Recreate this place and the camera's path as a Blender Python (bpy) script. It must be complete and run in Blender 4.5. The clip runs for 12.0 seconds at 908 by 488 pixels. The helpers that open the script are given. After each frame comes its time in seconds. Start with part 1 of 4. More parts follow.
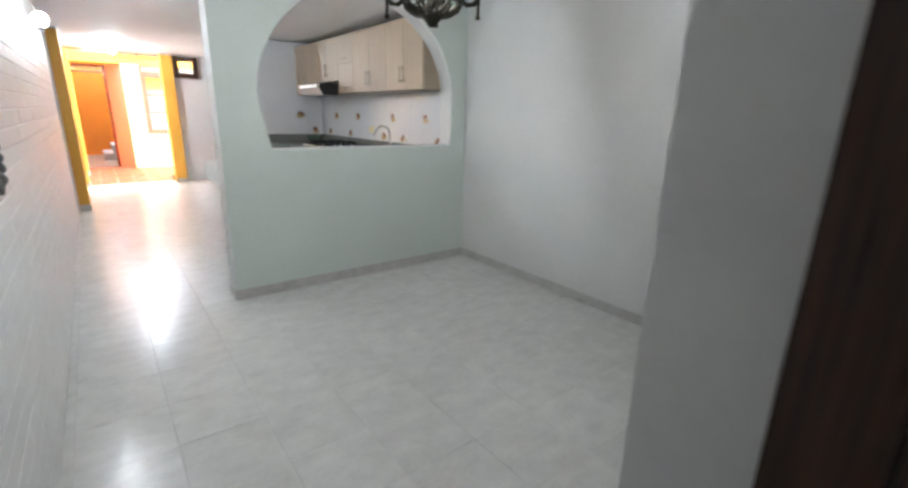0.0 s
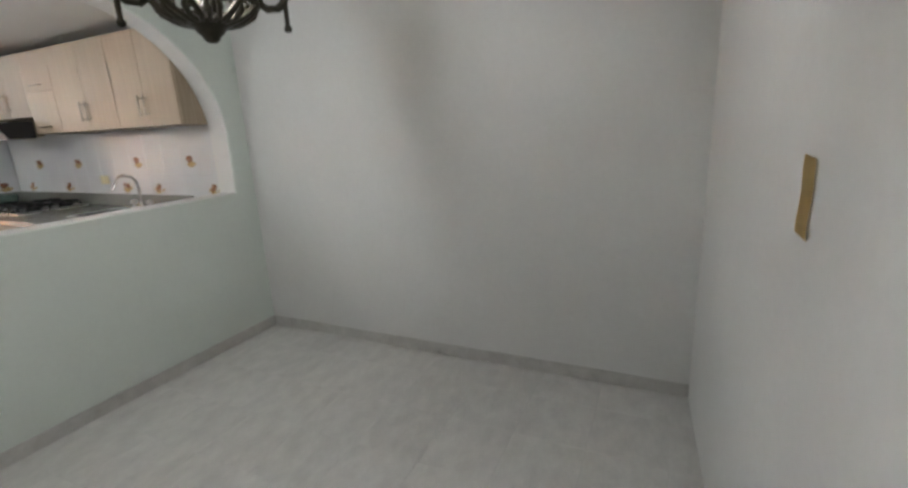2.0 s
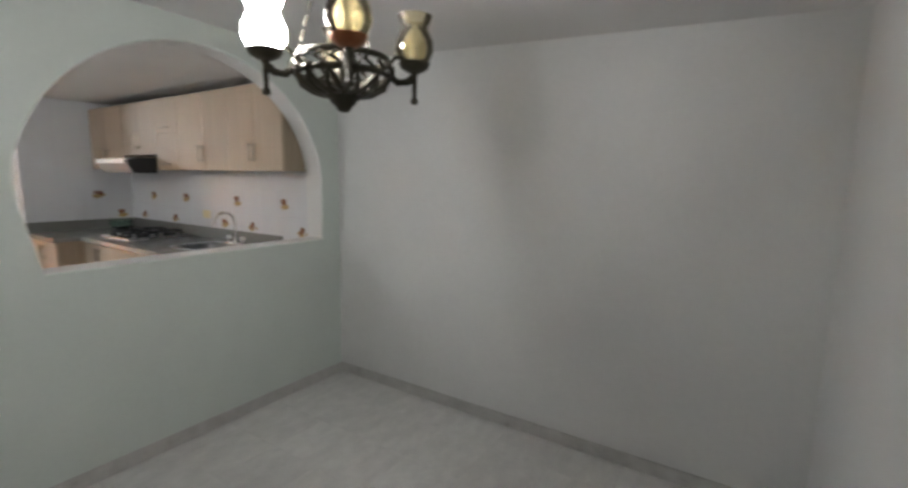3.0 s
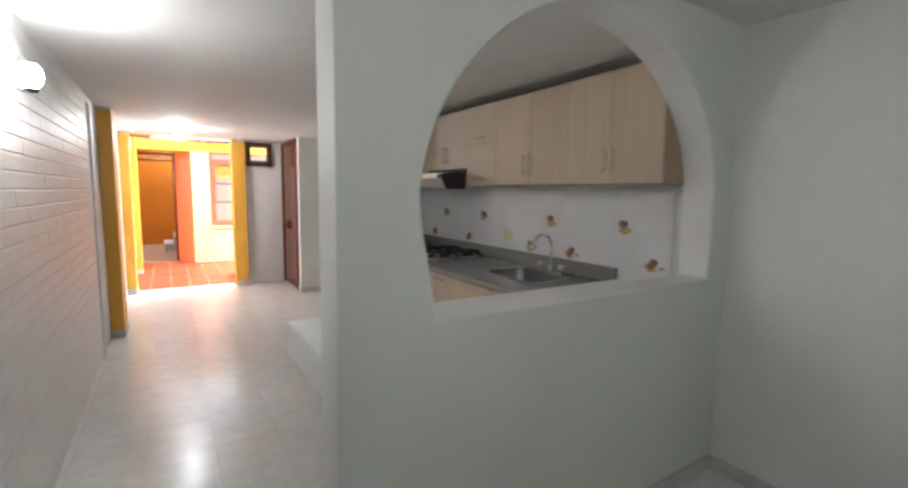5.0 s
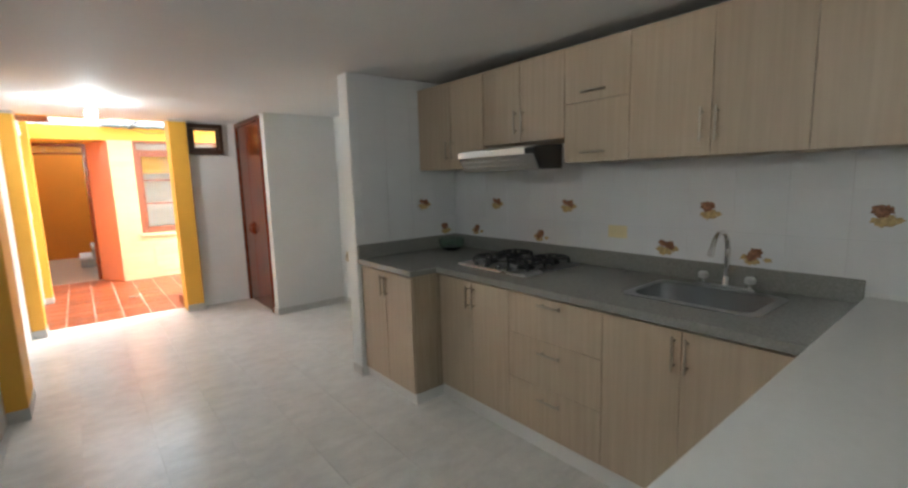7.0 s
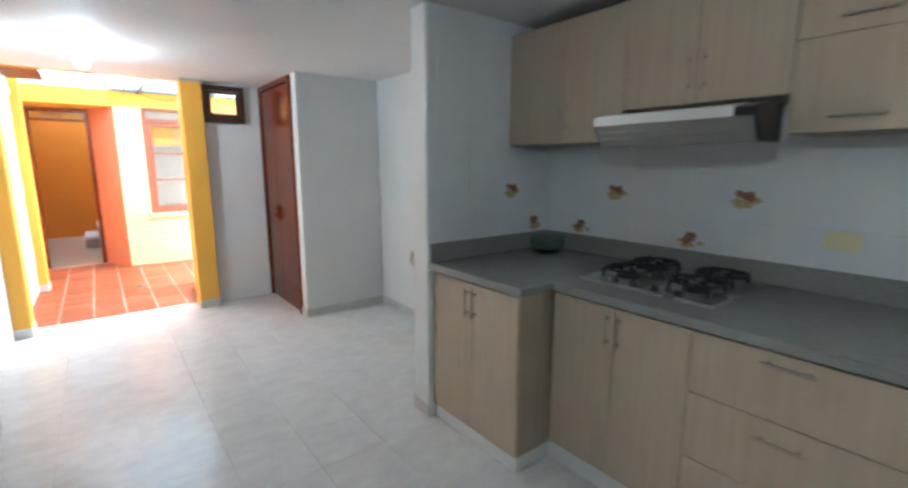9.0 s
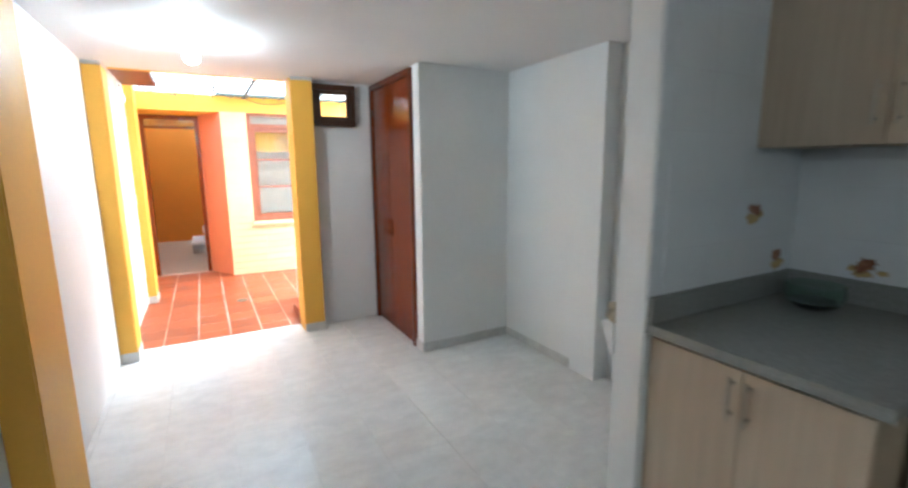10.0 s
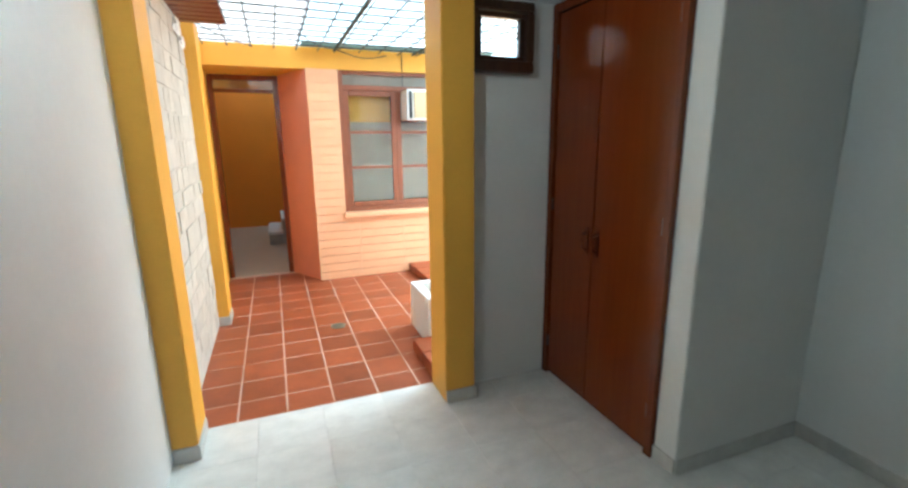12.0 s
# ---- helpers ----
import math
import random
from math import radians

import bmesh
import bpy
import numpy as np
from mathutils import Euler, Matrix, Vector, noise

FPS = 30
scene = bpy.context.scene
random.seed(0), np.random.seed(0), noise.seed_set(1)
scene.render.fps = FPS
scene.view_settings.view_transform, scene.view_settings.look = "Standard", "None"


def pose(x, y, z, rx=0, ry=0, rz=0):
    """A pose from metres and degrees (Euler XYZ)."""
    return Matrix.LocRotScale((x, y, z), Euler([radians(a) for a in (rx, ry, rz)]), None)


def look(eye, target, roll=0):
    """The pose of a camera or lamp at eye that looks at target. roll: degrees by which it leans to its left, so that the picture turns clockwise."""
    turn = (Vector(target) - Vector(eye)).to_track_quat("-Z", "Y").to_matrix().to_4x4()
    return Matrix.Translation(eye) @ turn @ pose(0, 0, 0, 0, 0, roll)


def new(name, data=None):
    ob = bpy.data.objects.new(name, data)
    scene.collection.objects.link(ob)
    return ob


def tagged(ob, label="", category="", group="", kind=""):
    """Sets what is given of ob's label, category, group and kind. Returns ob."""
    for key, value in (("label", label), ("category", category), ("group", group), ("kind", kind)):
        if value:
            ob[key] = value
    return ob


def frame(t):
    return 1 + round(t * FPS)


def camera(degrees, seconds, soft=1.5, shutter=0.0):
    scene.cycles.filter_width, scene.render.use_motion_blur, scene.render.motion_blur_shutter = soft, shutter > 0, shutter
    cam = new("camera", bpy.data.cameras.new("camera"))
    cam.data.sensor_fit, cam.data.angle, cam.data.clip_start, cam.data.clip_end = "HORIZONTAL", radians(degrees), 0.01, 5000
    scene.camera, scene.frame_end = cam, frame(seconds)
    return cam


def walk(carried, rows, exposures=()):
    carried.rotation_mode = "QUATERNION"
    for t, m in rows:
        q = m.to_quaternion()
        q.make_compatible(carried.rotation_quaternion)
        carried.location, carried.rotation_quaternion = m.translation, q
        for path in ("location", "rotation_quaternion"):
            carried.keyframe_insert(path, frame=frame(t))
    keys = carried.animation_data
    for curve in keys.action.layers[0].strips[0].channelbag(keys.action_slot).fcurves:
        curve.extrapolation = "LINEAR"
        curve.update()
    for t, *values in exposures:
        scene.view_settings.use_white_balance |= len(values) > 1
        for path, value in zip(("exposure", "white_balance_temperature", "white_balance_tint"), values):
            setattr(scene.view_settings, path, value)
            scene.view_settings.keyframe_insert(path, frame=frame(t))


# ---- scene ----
cam = camera(89.6, 12.0, soft=2.5, shutter=0.4)
EXPOSURE = [(0, 3.7, 5950, 9), (0.5, 3.5, 6150, 10), (1, 3.22, 6350, 12), (1.5, 3.2, 6350, 10.5), (2, 3.4, 6350, 11), (3.0, 3.12, 6350, 12), (3.5, 2.88, 6350, 12), (5.5, 2.92, 6450, 10), (6.5, 2.56, 6550, 7), (8.5, 2.76, 5550, 2), (9.5, 2.76, 5500, 1), (10.5, 2.38, 5650, 0), (11, 2.1, 5550, -4), (11.5, 1.74, 5550, -6), (12, 1.42, 5600, -9)]
PATH = [
    (0, (1.163, -3.417, 1.301), (2.327, -1.919, 0.763), 1.4),
    (0.5, (1.222, -3.200, 1.323), (2.292, -1.636, 0.779), 1.4),
    (1, (1.308, -3.024, 1.357), (2.414, -1.475, 0.848), 0.4),
    (1.5, (1.382, -2.926, 1.370), (2.883, -1.733, 0.912), -1.2),
    (2, (1.450, -2.792, 1.410), (3.193, -1.968, 0.912), -2.9),
    (2.5, (1.483, -2.718, 1.480), (3.285, -1.924, 1.128), -1.0),
    (3, (1.460, -2.641, 1.476), (3.101, -1.585, 1.196), 1),
    (3.5, (1.486, -2.446, 1.453), (2.947, -1.145, 1.204), 1.7),
    (5.5, (1.362, -0.892, 1.437), (2.348, 0.800, 1.212), 0.3),
    (6, (1.307, -0.451, 1.431), (2.309, 1.228, 1.186), -0.7),
    (6.2, (1.299, -0.298, 1.435), (2.323, 1.368, 1.184), -1.1),
    (6.5, (1.323, -0.084, 1.436), (2.438, 1.523, 1.187), -1.8),
    (8.5, (1.523, 0.801, 1.407), (2.879, 2.192, 1.072), 0.5),
    (9, (1.541, 1.174, 1.400), (2.733, 2.708, 1.061), 0),
    (9.5, (1.554, 1.619, 1.430), (2.638, 3.230, 1.088), -0.6),
    (10, (1.545, 2.087, 1.448), (2.473, 3.794, 1.115), -0.5),
    (10.5, (1.472, 2.548, 1.414), (2.320, 4.294, 1.069), -0.9),
    (11, (1.409, 2.996, 1.414), (2.160, 4.781, 1.045), -1.6),
    (11.5, (1.433, 3.476, 1.452), (2.115, 5.279, 1.045), -1),
    (12, (1.441, 3.933, 1.445), (2.137, 5.726, 1.014), -0.6),
]
walk(cam, [(t, look(eye, target, roll)) for t, eye, target, roll in PATH], EXPOSURE)

# ---- daylight ----
world = bpy.data.worlds.new("sky")
scene.world = world
world.use_nodes = True
wn = world.node_tree.nodes
sky = wn.new("ShaderNodeTexSky")
sky.sky_type = 'NISHITA'
sky.sun_disc = False
sky.sun_elevation = radians(62)
sky.sun_rotation = radians(30)
world.node_tree.links.new(sky.outputs[0], wn["Background"].inputs[0])
wn["Background"].inputs[1].default_value = 0.15
sun = new("sun", bpy.data.lights.new("sun", "SUN"))
sun.data.energy, sun.data.angle, sun.data.color = 5.0, radians(1), (1.0, 0.99, 0.96)
sun.matrix_world = look((4, 12, 9), (2, 8, 0))
# added area lamp: stands in for sky over the patio's unseen right side
sky_fill = new("sky_fill", bpy.data.lights.new("sky_fill", "AREA"))
sky_fill.data.shape, sky_fill.data.size, sky_fill.data.size_y = 'RECTANGLE', 1.9, 2.3
sky_fill.data.energy, sky_fill.data.color = 95.0, (0.91, 0.955, 1.0)
sky_fill.matrix_world = look((4.95, 7.75, 2.55), (3.6, 7.7, 0.4))


# ---- materials ----
def mat(name, base, rough=0.6, metal=0.0, var=0.08, scale=3.0, fine=60.0, bump=0.08, spec=0.5, random_piece=0.0, stretch=(1, 1, 1)):
    """A painted or natural surface with large blotches, fine grain and relief."""
    m = bpy.data.materials.new(name)
    m.use_nodes = True
    n, l = m.node_tree.nodes, m.node_tree.links
    b = n["Principled BSDF"]
    b.inputs["Roughness"].default_value = rough
    b.inputs["Metallic"].default_value = metal
    b.inputs["Specular IOR Level"].default_value = spec
    co = n.new("ShaderNodeTexCoord")
    mp = n.new("ShaderNodeMapping")
    mp.inputs["Scale"].default_value = stretch
    l.new(co.outputs["Object"], mp.inputs[0])
    if random_piece:
        pick = n.new("ShaderNodeObjectInfo")
        away = n.new("ShaderNodeVectorMath")
        away.operation = 'SCALE'
        away.inputs[0].default_value = (41.0, 23.0, 17.0)
        l.new(pick.outputs["Random"], away.inputs["Scale"])
        l.new(away.outputs[0], mp.inputs["Location"])
    big = n.new("ShaderNodeTexNoise")
    big.inputs["Scale"].default_value, big.inputs["Detail"].default_value = scale, 5
    small = n.new("ShaderNodeTexNoise")
    small.inputs["Scale"].default_value, small.inputs["Detail"].default_value = fine, 3
    l.new(mp.outputs[0], big.inputs[0])
    l.new(mp.outputs[0], small.inputs[0])
    add = n.new("ShaderNodeMath")
    add.operation = 'MULTIPLY_ADD'
    l.new(small.outputs[0], add.inputs[0])
    add.inputs[1].default_value = 0.4
    l.new(big.outputs[0], add.inputs[2])
    ramp = n.new("ShaderNodeMapRange")
    ramp.inputs[1].default_value, ramp.inputs[2].default_value = 0.4, 1.0
    ramp.inputs[3].default_value, ramp.inputs[4].default_value = 1 - var, 1 + var
    l.new(add.outputs[0], ramp.inputs[0])
    last = ramp.outputs[0]
    if random_piece:
        oi = n.new("ShaderNodeObjectInfo")
        rr = n.new("ShaderNodeMapRange")
        rr.inputs[3].default_value, rr.inputs[4].default_value = 1 - random_piece, 1 + random_piece
        l.new(oi.outputs["Random"], rr.inputs[0])
        mu = n.new("ShaderNodeMath")
        mu.operation = 'MULTIPLY'
        l.new(last, mu.inputs[0])
        l.new(rr.outputs[0], mu.inputs[1])
        last = mu.outputs[0]
    mix = n.new("ShaderNodeVectorMath")
    mix.operation = 'SCALE'
    mix.inputs[0].default_value = base
    l.new(last, mix.inputs["Scale"])
    l.new(mix.outputs[0], b.inputs["Base Color"])
    rg = n.new("ShaderNodeMapRange")
    rg.inputs[3].default_value, rg.inputs[4].default_value = max(0.02, rough * 0.8), min(1, rough * 1.2)
    l.new(big.outputs[0], rg.inputs[0])
    l.new(rg.outputs[0], b.inputs["Roughness"])
    if bump:
        bp = n.new("ShaderNodeBump")
        bp.inputs["Strength"].default_value, bp.inputs["Distance"].default_value = bump, 0.01
        l.new(add.outputs[0], bp.inputs["Height"])
        l.new(bp.outputs[0], b.inputs["Normal"])
    return m


def wood(name, dark, light, rough=0.5, axis=(14, 14, 0.9), random_piece=0.05):
    """Wood whose grain runs along the axis with the smallest scale."""
    m = mat(name, (1, 1, 1), rough, var=0.0, scale=4, fine=50, bump=0.05, stretch=axis, random_piece=random_piece)
    n, l = m.node_tree.nodes, m.node_tree.links
    b = n["Principled BSDF"]
    noises = [x for x in n if x.type == 'TEX_NOISE']
    ramp = n.new("ShaderNodeValToRGB")
    ramp.color_ramp.elements[0].color, ramp.color_ramp.elements[1].color = (*dark, 1), (*light, 1)
    ramp.color_ramp.elements[0].position, ramp.color_ramp.elements[1].position = 0.32, 0.68
    l.new(noises[0].outputs[0], ramp.inputs[0])
    old = b.inputs["Base Color"].links[0].from_node
    l.new(ramp.outputs[0], old.inputs[0])
    return m


def emit(name, colour, strength):
    m = bpy.data.materials.new(name)
    m.use_nodes = True
    b = m.node_tree.nodes["Principled BSDF"]
    b.inputs["Base Color"].default_value = (*colour, 1)
    b.inputs["Emission Color"].default_value = (*colour, 1)
    b.inputs["Emission Strength"].default_value = strength
    return m


def glass(name, colour=(1, 1, 1), rough=0.02):
    m = bpy.data.materials.new(name)
    m.use_nodes = True
    b = m.node_tree.nodes["Principled BSDF"]
    b.inputs["Base Color"].default_value = (*colour, 1)
    b.inputs["Transmission Weight"].default_value = 1
    b.inputs["Roughness"].default_value = rough
    b.inputs["IOR"].default_value = 1.45
    return m


def thin_glass(name, colour, ior=1.5, frost=0.0):
    """A thin clear shell: light goes straight through it, tinted, and its face mirrors by Fresnel."""
    m = bpy.data.materials.new(name)
    m.use_nodes = True
    n, l = m.node_tree.nodes, m.node_tree.links
    tp, gl, fr = n.new("ShaderNodeBsdfTransparent"), n.new("ShaderNodeBsdfGlossy"), n.new("ShaderNodeFresnel")
    tr, soft, mx = n.new("ShaderNodeBsdfTranslucent"), n.new("ShaderNodeMixShader"), n.new("ShaderNodeMixShader")
    tp.inputs[0].default_value = (*colour, 1)
    tr.inputs[0].default_value = (*colour, 1)
    gl.inputs["Roughness"].default_value = 0.04
    fr.inputs[0].default_value = ior
    soft.inputs[0].default_value = frost
    l.new(tp.outputs[0], soft.inputs[1])
    l.new(tr.outputs[0], soft.inputs[2])
    l.new(fr.outputs[0], mx.inputs[0])
    l.new(soft.outputs[0], mx.inputs[1])
    l.new(gl.outputs[0], mx.inputs[2])
    l.new(mx.outputs[0], n["Material Output"].inputs[0])
    return m


def translucent(name, colour, clear=0.02):
    m = bpy.data.materials.new(name)
    m.use_nodes = True
    n, l = m.node_tree.nodes, m.node_tree.links
    tr, tp, mx = n.new("ShaderNodeBsdfTranslucent"), n.new("ShaderNodeBsdfTransparent"), n.new("ShaderNodeMixShader")
    tr.inputs[0].default_value = (*colour, 1)
    mx.inputs[0].default_value = clear
    l.new(tr.outputs[0], mx.inputs[1])
    l.new(tp.outputs[0], mx.inputs[2])
    l.new(mx.outputs[0], n["Material Output"].inputs[0])
    return m


M_white = mat("white_wall_paint", (0.76, 0.76, 0.75), 0.55, var=0.05, scale=1.6, fine=40, bump=0.10)
M_mint = mat("pale_green_wall_paint", (0.69, 0.745, 0.70), 0.55, var=0.05, scale=1.5, fine=40, bump=0.10)
M_brickw = mat("white_painted_brick", (0.78, 0.78, 0.77), 0.45, var=0.05, scale=6, fine=90, bump=0.25, random_piece=0.008)
M_ceil = mat("white_ceiling_paint", (0.76, 0.75, 0.74), 0.7, var=0.05, scale=1.2, fine=50, bump=0.12)
M_yellow = mat("yellow_wall_paint", (0.78, 0.41, 0.05), 0.5, var=0.08, scale=3, fine=60, bump=0.15)
M_orange = mat("orange_wall_paint", (0.70, 0.21, 0.004), 0.55, var=0.08, scale=2, fine=60, bump=0.15)
M_salmon = mat("salmon_painted_brick", (0.80, 0.445, 0.26), 0.5, var=0.08, scale=4, fine=70, bump=0.2, random_piece=0.04)
M_pink = mat("pink_plaster", (0.62, 0.24, 0.18), 0.55, var=0.08, scale=4, fine=70, bump=0.15)
M_tile = mat("pale_marbled_floor_tile", (0.72, 0.71, 0.69), 0.21, var=0.11, scale=10, fine=45, bump=0.0, spec=0.28, random_piece=0.02, stretch=(0.8, 1.25, 1))
M_grout = mat("pale_grey_grout", (0.66, 0.65, 0.63), 0.8, var=0.1, scale=20)
M_skirt = mat("grey_marbled_skirting_tile", (0.56, 0.55, 0.53), 0.3, var=0.14, scale=12, fine=60, bump=0.0)
M_beige = mat("beige_floor_tile", (0.46, 0.38, 0.29), 0.3, var=0.1, scale=6, bump=0.0)
M_terra = mat("terracotta_tile", (0.29, 0.073, 0.027), 0.42, var=0.24, scale=6, fine=60, bump=0.12, spec=0.3, random_piece=0.18)
M_tgrout = wood("stained_pink_grout", (0.44, 0.24, 0.16), (0.68, 0.50, 0.42), 0.85, axis=(0.6, 0.6, 0.6), random_piece=0)
M_cab = wood("pale_oak_laminate", (0.465, 0.368, 0.268), (0.525, 0.42, 0.312), 0.45, axis=(11, 11, 0.5))
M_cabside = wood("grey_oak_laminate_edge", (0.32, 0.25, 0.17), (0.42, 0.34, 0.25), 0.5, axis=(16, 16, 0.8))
M_mahog = wood("red_brown_varnished_wood", (0.11, 0.021, 0.005), (0.175, 0.037, 0.010), 0.2, axis=(20, 20, 1.0))
M_closet = wood("orange_brown_varnished_wood", (0.150, 0.027, 0.0045), (0.168, 0.032, 0.0055), 0.15, axis=(9, 9, 0.5), random_piece=0.02)
M_closet.node_tree.nodes["Principled BSDF"].inputs["Specular IOR Level"].default_value = 0.35
M_handle = mat("dull_nickel", (0.46, 0.41, 0.34), 0.45, 1.0, var=0.08, bump=0.0)
M_rod = mat("weathered_grey_green_beam", (0.10, 0.115, 0.10), 0.8, var=0.2, scale=10)
M_dark = wood("dark_brown_varnished_wood", (0.03, 0.012, 0.006), (0.07, 0.03, 0.015), 0.3, axis=(20, 20, 1.0))
M_winwood = wood("brown_window_wood", (0.17, 0.052, 0.022), (0.27, 0.088, 0.042), 0.4, axis=(20, 20, 1.0))
M_granite = mat("grey_speckled_granite", (0.26, 0.26, 0.245), 0.2, var=0.22, scale=120, fine=300, bump=0.0)
M_walltile = mat("white_glazed_wall_tile", (0.76, 0.77, 0.79), 0.18, var=0.02, scale=5, bump=0.0, random_piece=0.015)
M_steel = mat("brushed_steel", (0.62, 0.62, 0.62), 0.28, 1.0, var=0.06, scale=4, fine=120, bump=0.02)
# brushed steel darkened to hold the deep basin's dark reflections
M_sink = mat("shaded_basin_steel", (0.36, 0.37, 0.38), 0.30, 1.0, var=0.08, scale=4, fine=120, bump=0.02)
M_visor = mat("smoked_grey_visor", (0.28, 0.28, 0.27), 0.35, 0.8, var=0.1, bump=0.0)
M_satin = mat("satin_light_metal", (0.74, 0.74, 0.73), 0.5, 0.7, var=0.04, bump=0.0)
M_chrome = mat("chrome", (0.8, 0.8, 0.8), 0.08, 1.0, var=0.02, bump=0.0)
M_black = mat("black_enamel", (0.015, 0.015, 0.016), 0.35, var=0.2, bump=0.03)
M_iron = mat("cast_iron_grate", (0.02, 0.02, 0.02), 0.6, 0.3, var=0.2, bump=0.1)
M_greyiron = mat("weathered_grey_iron", (0.22, 0.225, 0.21), 0.55, 0.5, var=0.2, scale=20, bump=0.1)
M_bronze = mat("aged_bronze", (0.065, 0.058, 0.042), 0.42, 0.7, var=0.35, scale=18, fine=120, bump=0.2)
M_copper = mat("copper_brown_cup", (0.28, 0.10, 0.04), 0.35, 0.5, var=0.2, scale=14)
M_plastic = mat("cream_plastic", (0.74, 0.66, 0.42), 0.4, var=0.03, bump=0.0)
M_whitepl = mat("white_plastic", (0.78, 0.78, 0.76), 0.4, var=0.03, bump=0.0)
M_flower = mat("brown_red_flower_print", (0.30, 0.15, 0.09), 0.25, var=0.6, scale=60, fine=160, bump=0.0)
M_leaf = mat("ochre_leaf_print", (0.52, 0.38, 0.19), 0.25, var=0.4, scale=60, fine=160, bump=0.0)
M_tape = mat("masking_tape", (0.66, 0.48, 0.20), 0.6, var=0.12, scale=20, bump=0.1)
M_stone = mat("pale_stone_cladding", (0.53, 0.50, 0.44), 0.85, var=0.16, scale=9, fine=60, bump=0.3, random_piece=0.07)
M_mortar = mat("pale_mortar", (0.50, 0.47, 0.41), 0.9, var=0.18, scale=14, bump=0.3)
M_plaster = mat("raw_plaster_patch", (0.50, 0.42, 0.31), 0.9, var=0.4, scale=35, bump=0.4)
M_concrete = mat("grey_concrete", (0.40, 0.40, 0.38), 0.85, var=0.15, scale=8, bump=0.3)
M_wire = mat("dark_wire", (0.06, 0.065, 0.06), 0.5, 0.6, var=0.2, bump=0.0)
# curtain colour also carries the grey-green sky reflection of the panes
M_curtain = mat("pale_curtain_pane_reflection", (0.54, 0.55, 0.46), 0.9, var=0.12, scale=3, bump=0.1)
M_blind = mat("yellow_blind_cloth", (0.70, 0.45, 0.10), 0.9, var=0.08, scale=8, bump=0.2)
M_greyboard = mat("beige_ac_grille", (0.52, 0.42, 0.26), 0.6, var=0.1, bump=0.0)
M_glass = glass("clear_pane")
M_amber = thin_glass("amber_glass_shade", (1.0, 0.955, 0.80), 1.5, 0.18)
# IOR raised well past glass so the transom mirrors the bright roof
M_transom = thin_glass("glary_transom_pane", (0.75, 0.75, 0.72), 2.2, 0.1)
M_bowl = glass("green_glass_bowl", (0.75, 0.9, 0.85), 0.02)
M_lit = emit("lit_globe", (1.0, 0.98, 0.94), 12.8)
M_sconce = emit("lit_sconce_globe", (0.98, 1.0, 0.98), 30.0)
M_bulb = emit("lit_ceiling_bulb", (0.90, 0.97, 1.0), 52.0)
M_roofsheet = translucent("translucent_roof_sheet", (0.50, 0.53, 0.545))
M_ground = mat("grey_ground", (0.22, 0.21, 0.19), 0.9, var=0.2, scale=2, bump=0.2)


# ---- building helpers ----
def add_box(bm, x0, x1, y0, y1, z0, z1, bevel=0.0, turn=None):
    made = bmesh.ops.create_cube(bm, size=1)["verts"]
    bmesh.ops.scale(bm, vec=(x1 - x0, y1 - y0, z1 - z0), verts=made)
    bmesh.ops.translate(bm, vec=((x0 + x1) / 2, (y0 + y1) / 2, (z0 + z1) / 2), verts=made)
    if bevel:
        edges = list({e for v in made for e in v.link_edges})
        made = list({v for v in made} | {v for f in bmesh.ops.bevel(bm, geom=edges, offset=bevel, segments=2, affect='EDGES')["faces"] for v in f.verts})
    if turn is not None:
        bmesh.ops.transform(bm, matrix=turn, verts=[v for v in made if v.is_valid])
    return made


def add_cyl(bm, a, b, r0, r1=None, sides=16):
    """A closed tapered rod from a to b."""
    a, b = Vector(a), Vector(b)
    d = b - a
    made = bmesh.ops.create_cone(bm, cap_ends=True, segments=sides, radius1=r0, radius2=r0 if r1 is None else r1, depth=d.length)["verts"]
    bmesh.ops.transform(bm, matrix=Matrix.Translation((a + b) / 2) @ d.to_track_quat('Z', 'Y').to_matrix().to_4x4(), verts=made)
    return made


def add_lathe(bm, profile, sides=20, at=(0, 0, 0), closed=False):
    """A turned shape from (radius, height) pairs."""
    rings = []
    for r, z in profile:
        rings.append([bm.verts.new((at[0] + r * math.cos(2 * math.pi * k / sides), at[1] + r * math.sin(2 * math.pi * k / sides), at[2] + z)) for k in range(sides)])
    for lo, hi in zip(rings, rings[1:]):
        for k in range(sides):
            bm.faces.new((lo[k], lo[(k + 1) % sides], hi[(k + 1) % sides], hi[k]))
    if closed:
        bm.faces.new(list(reversed(rings[0])))
        bm.faces.new(rings[-1])


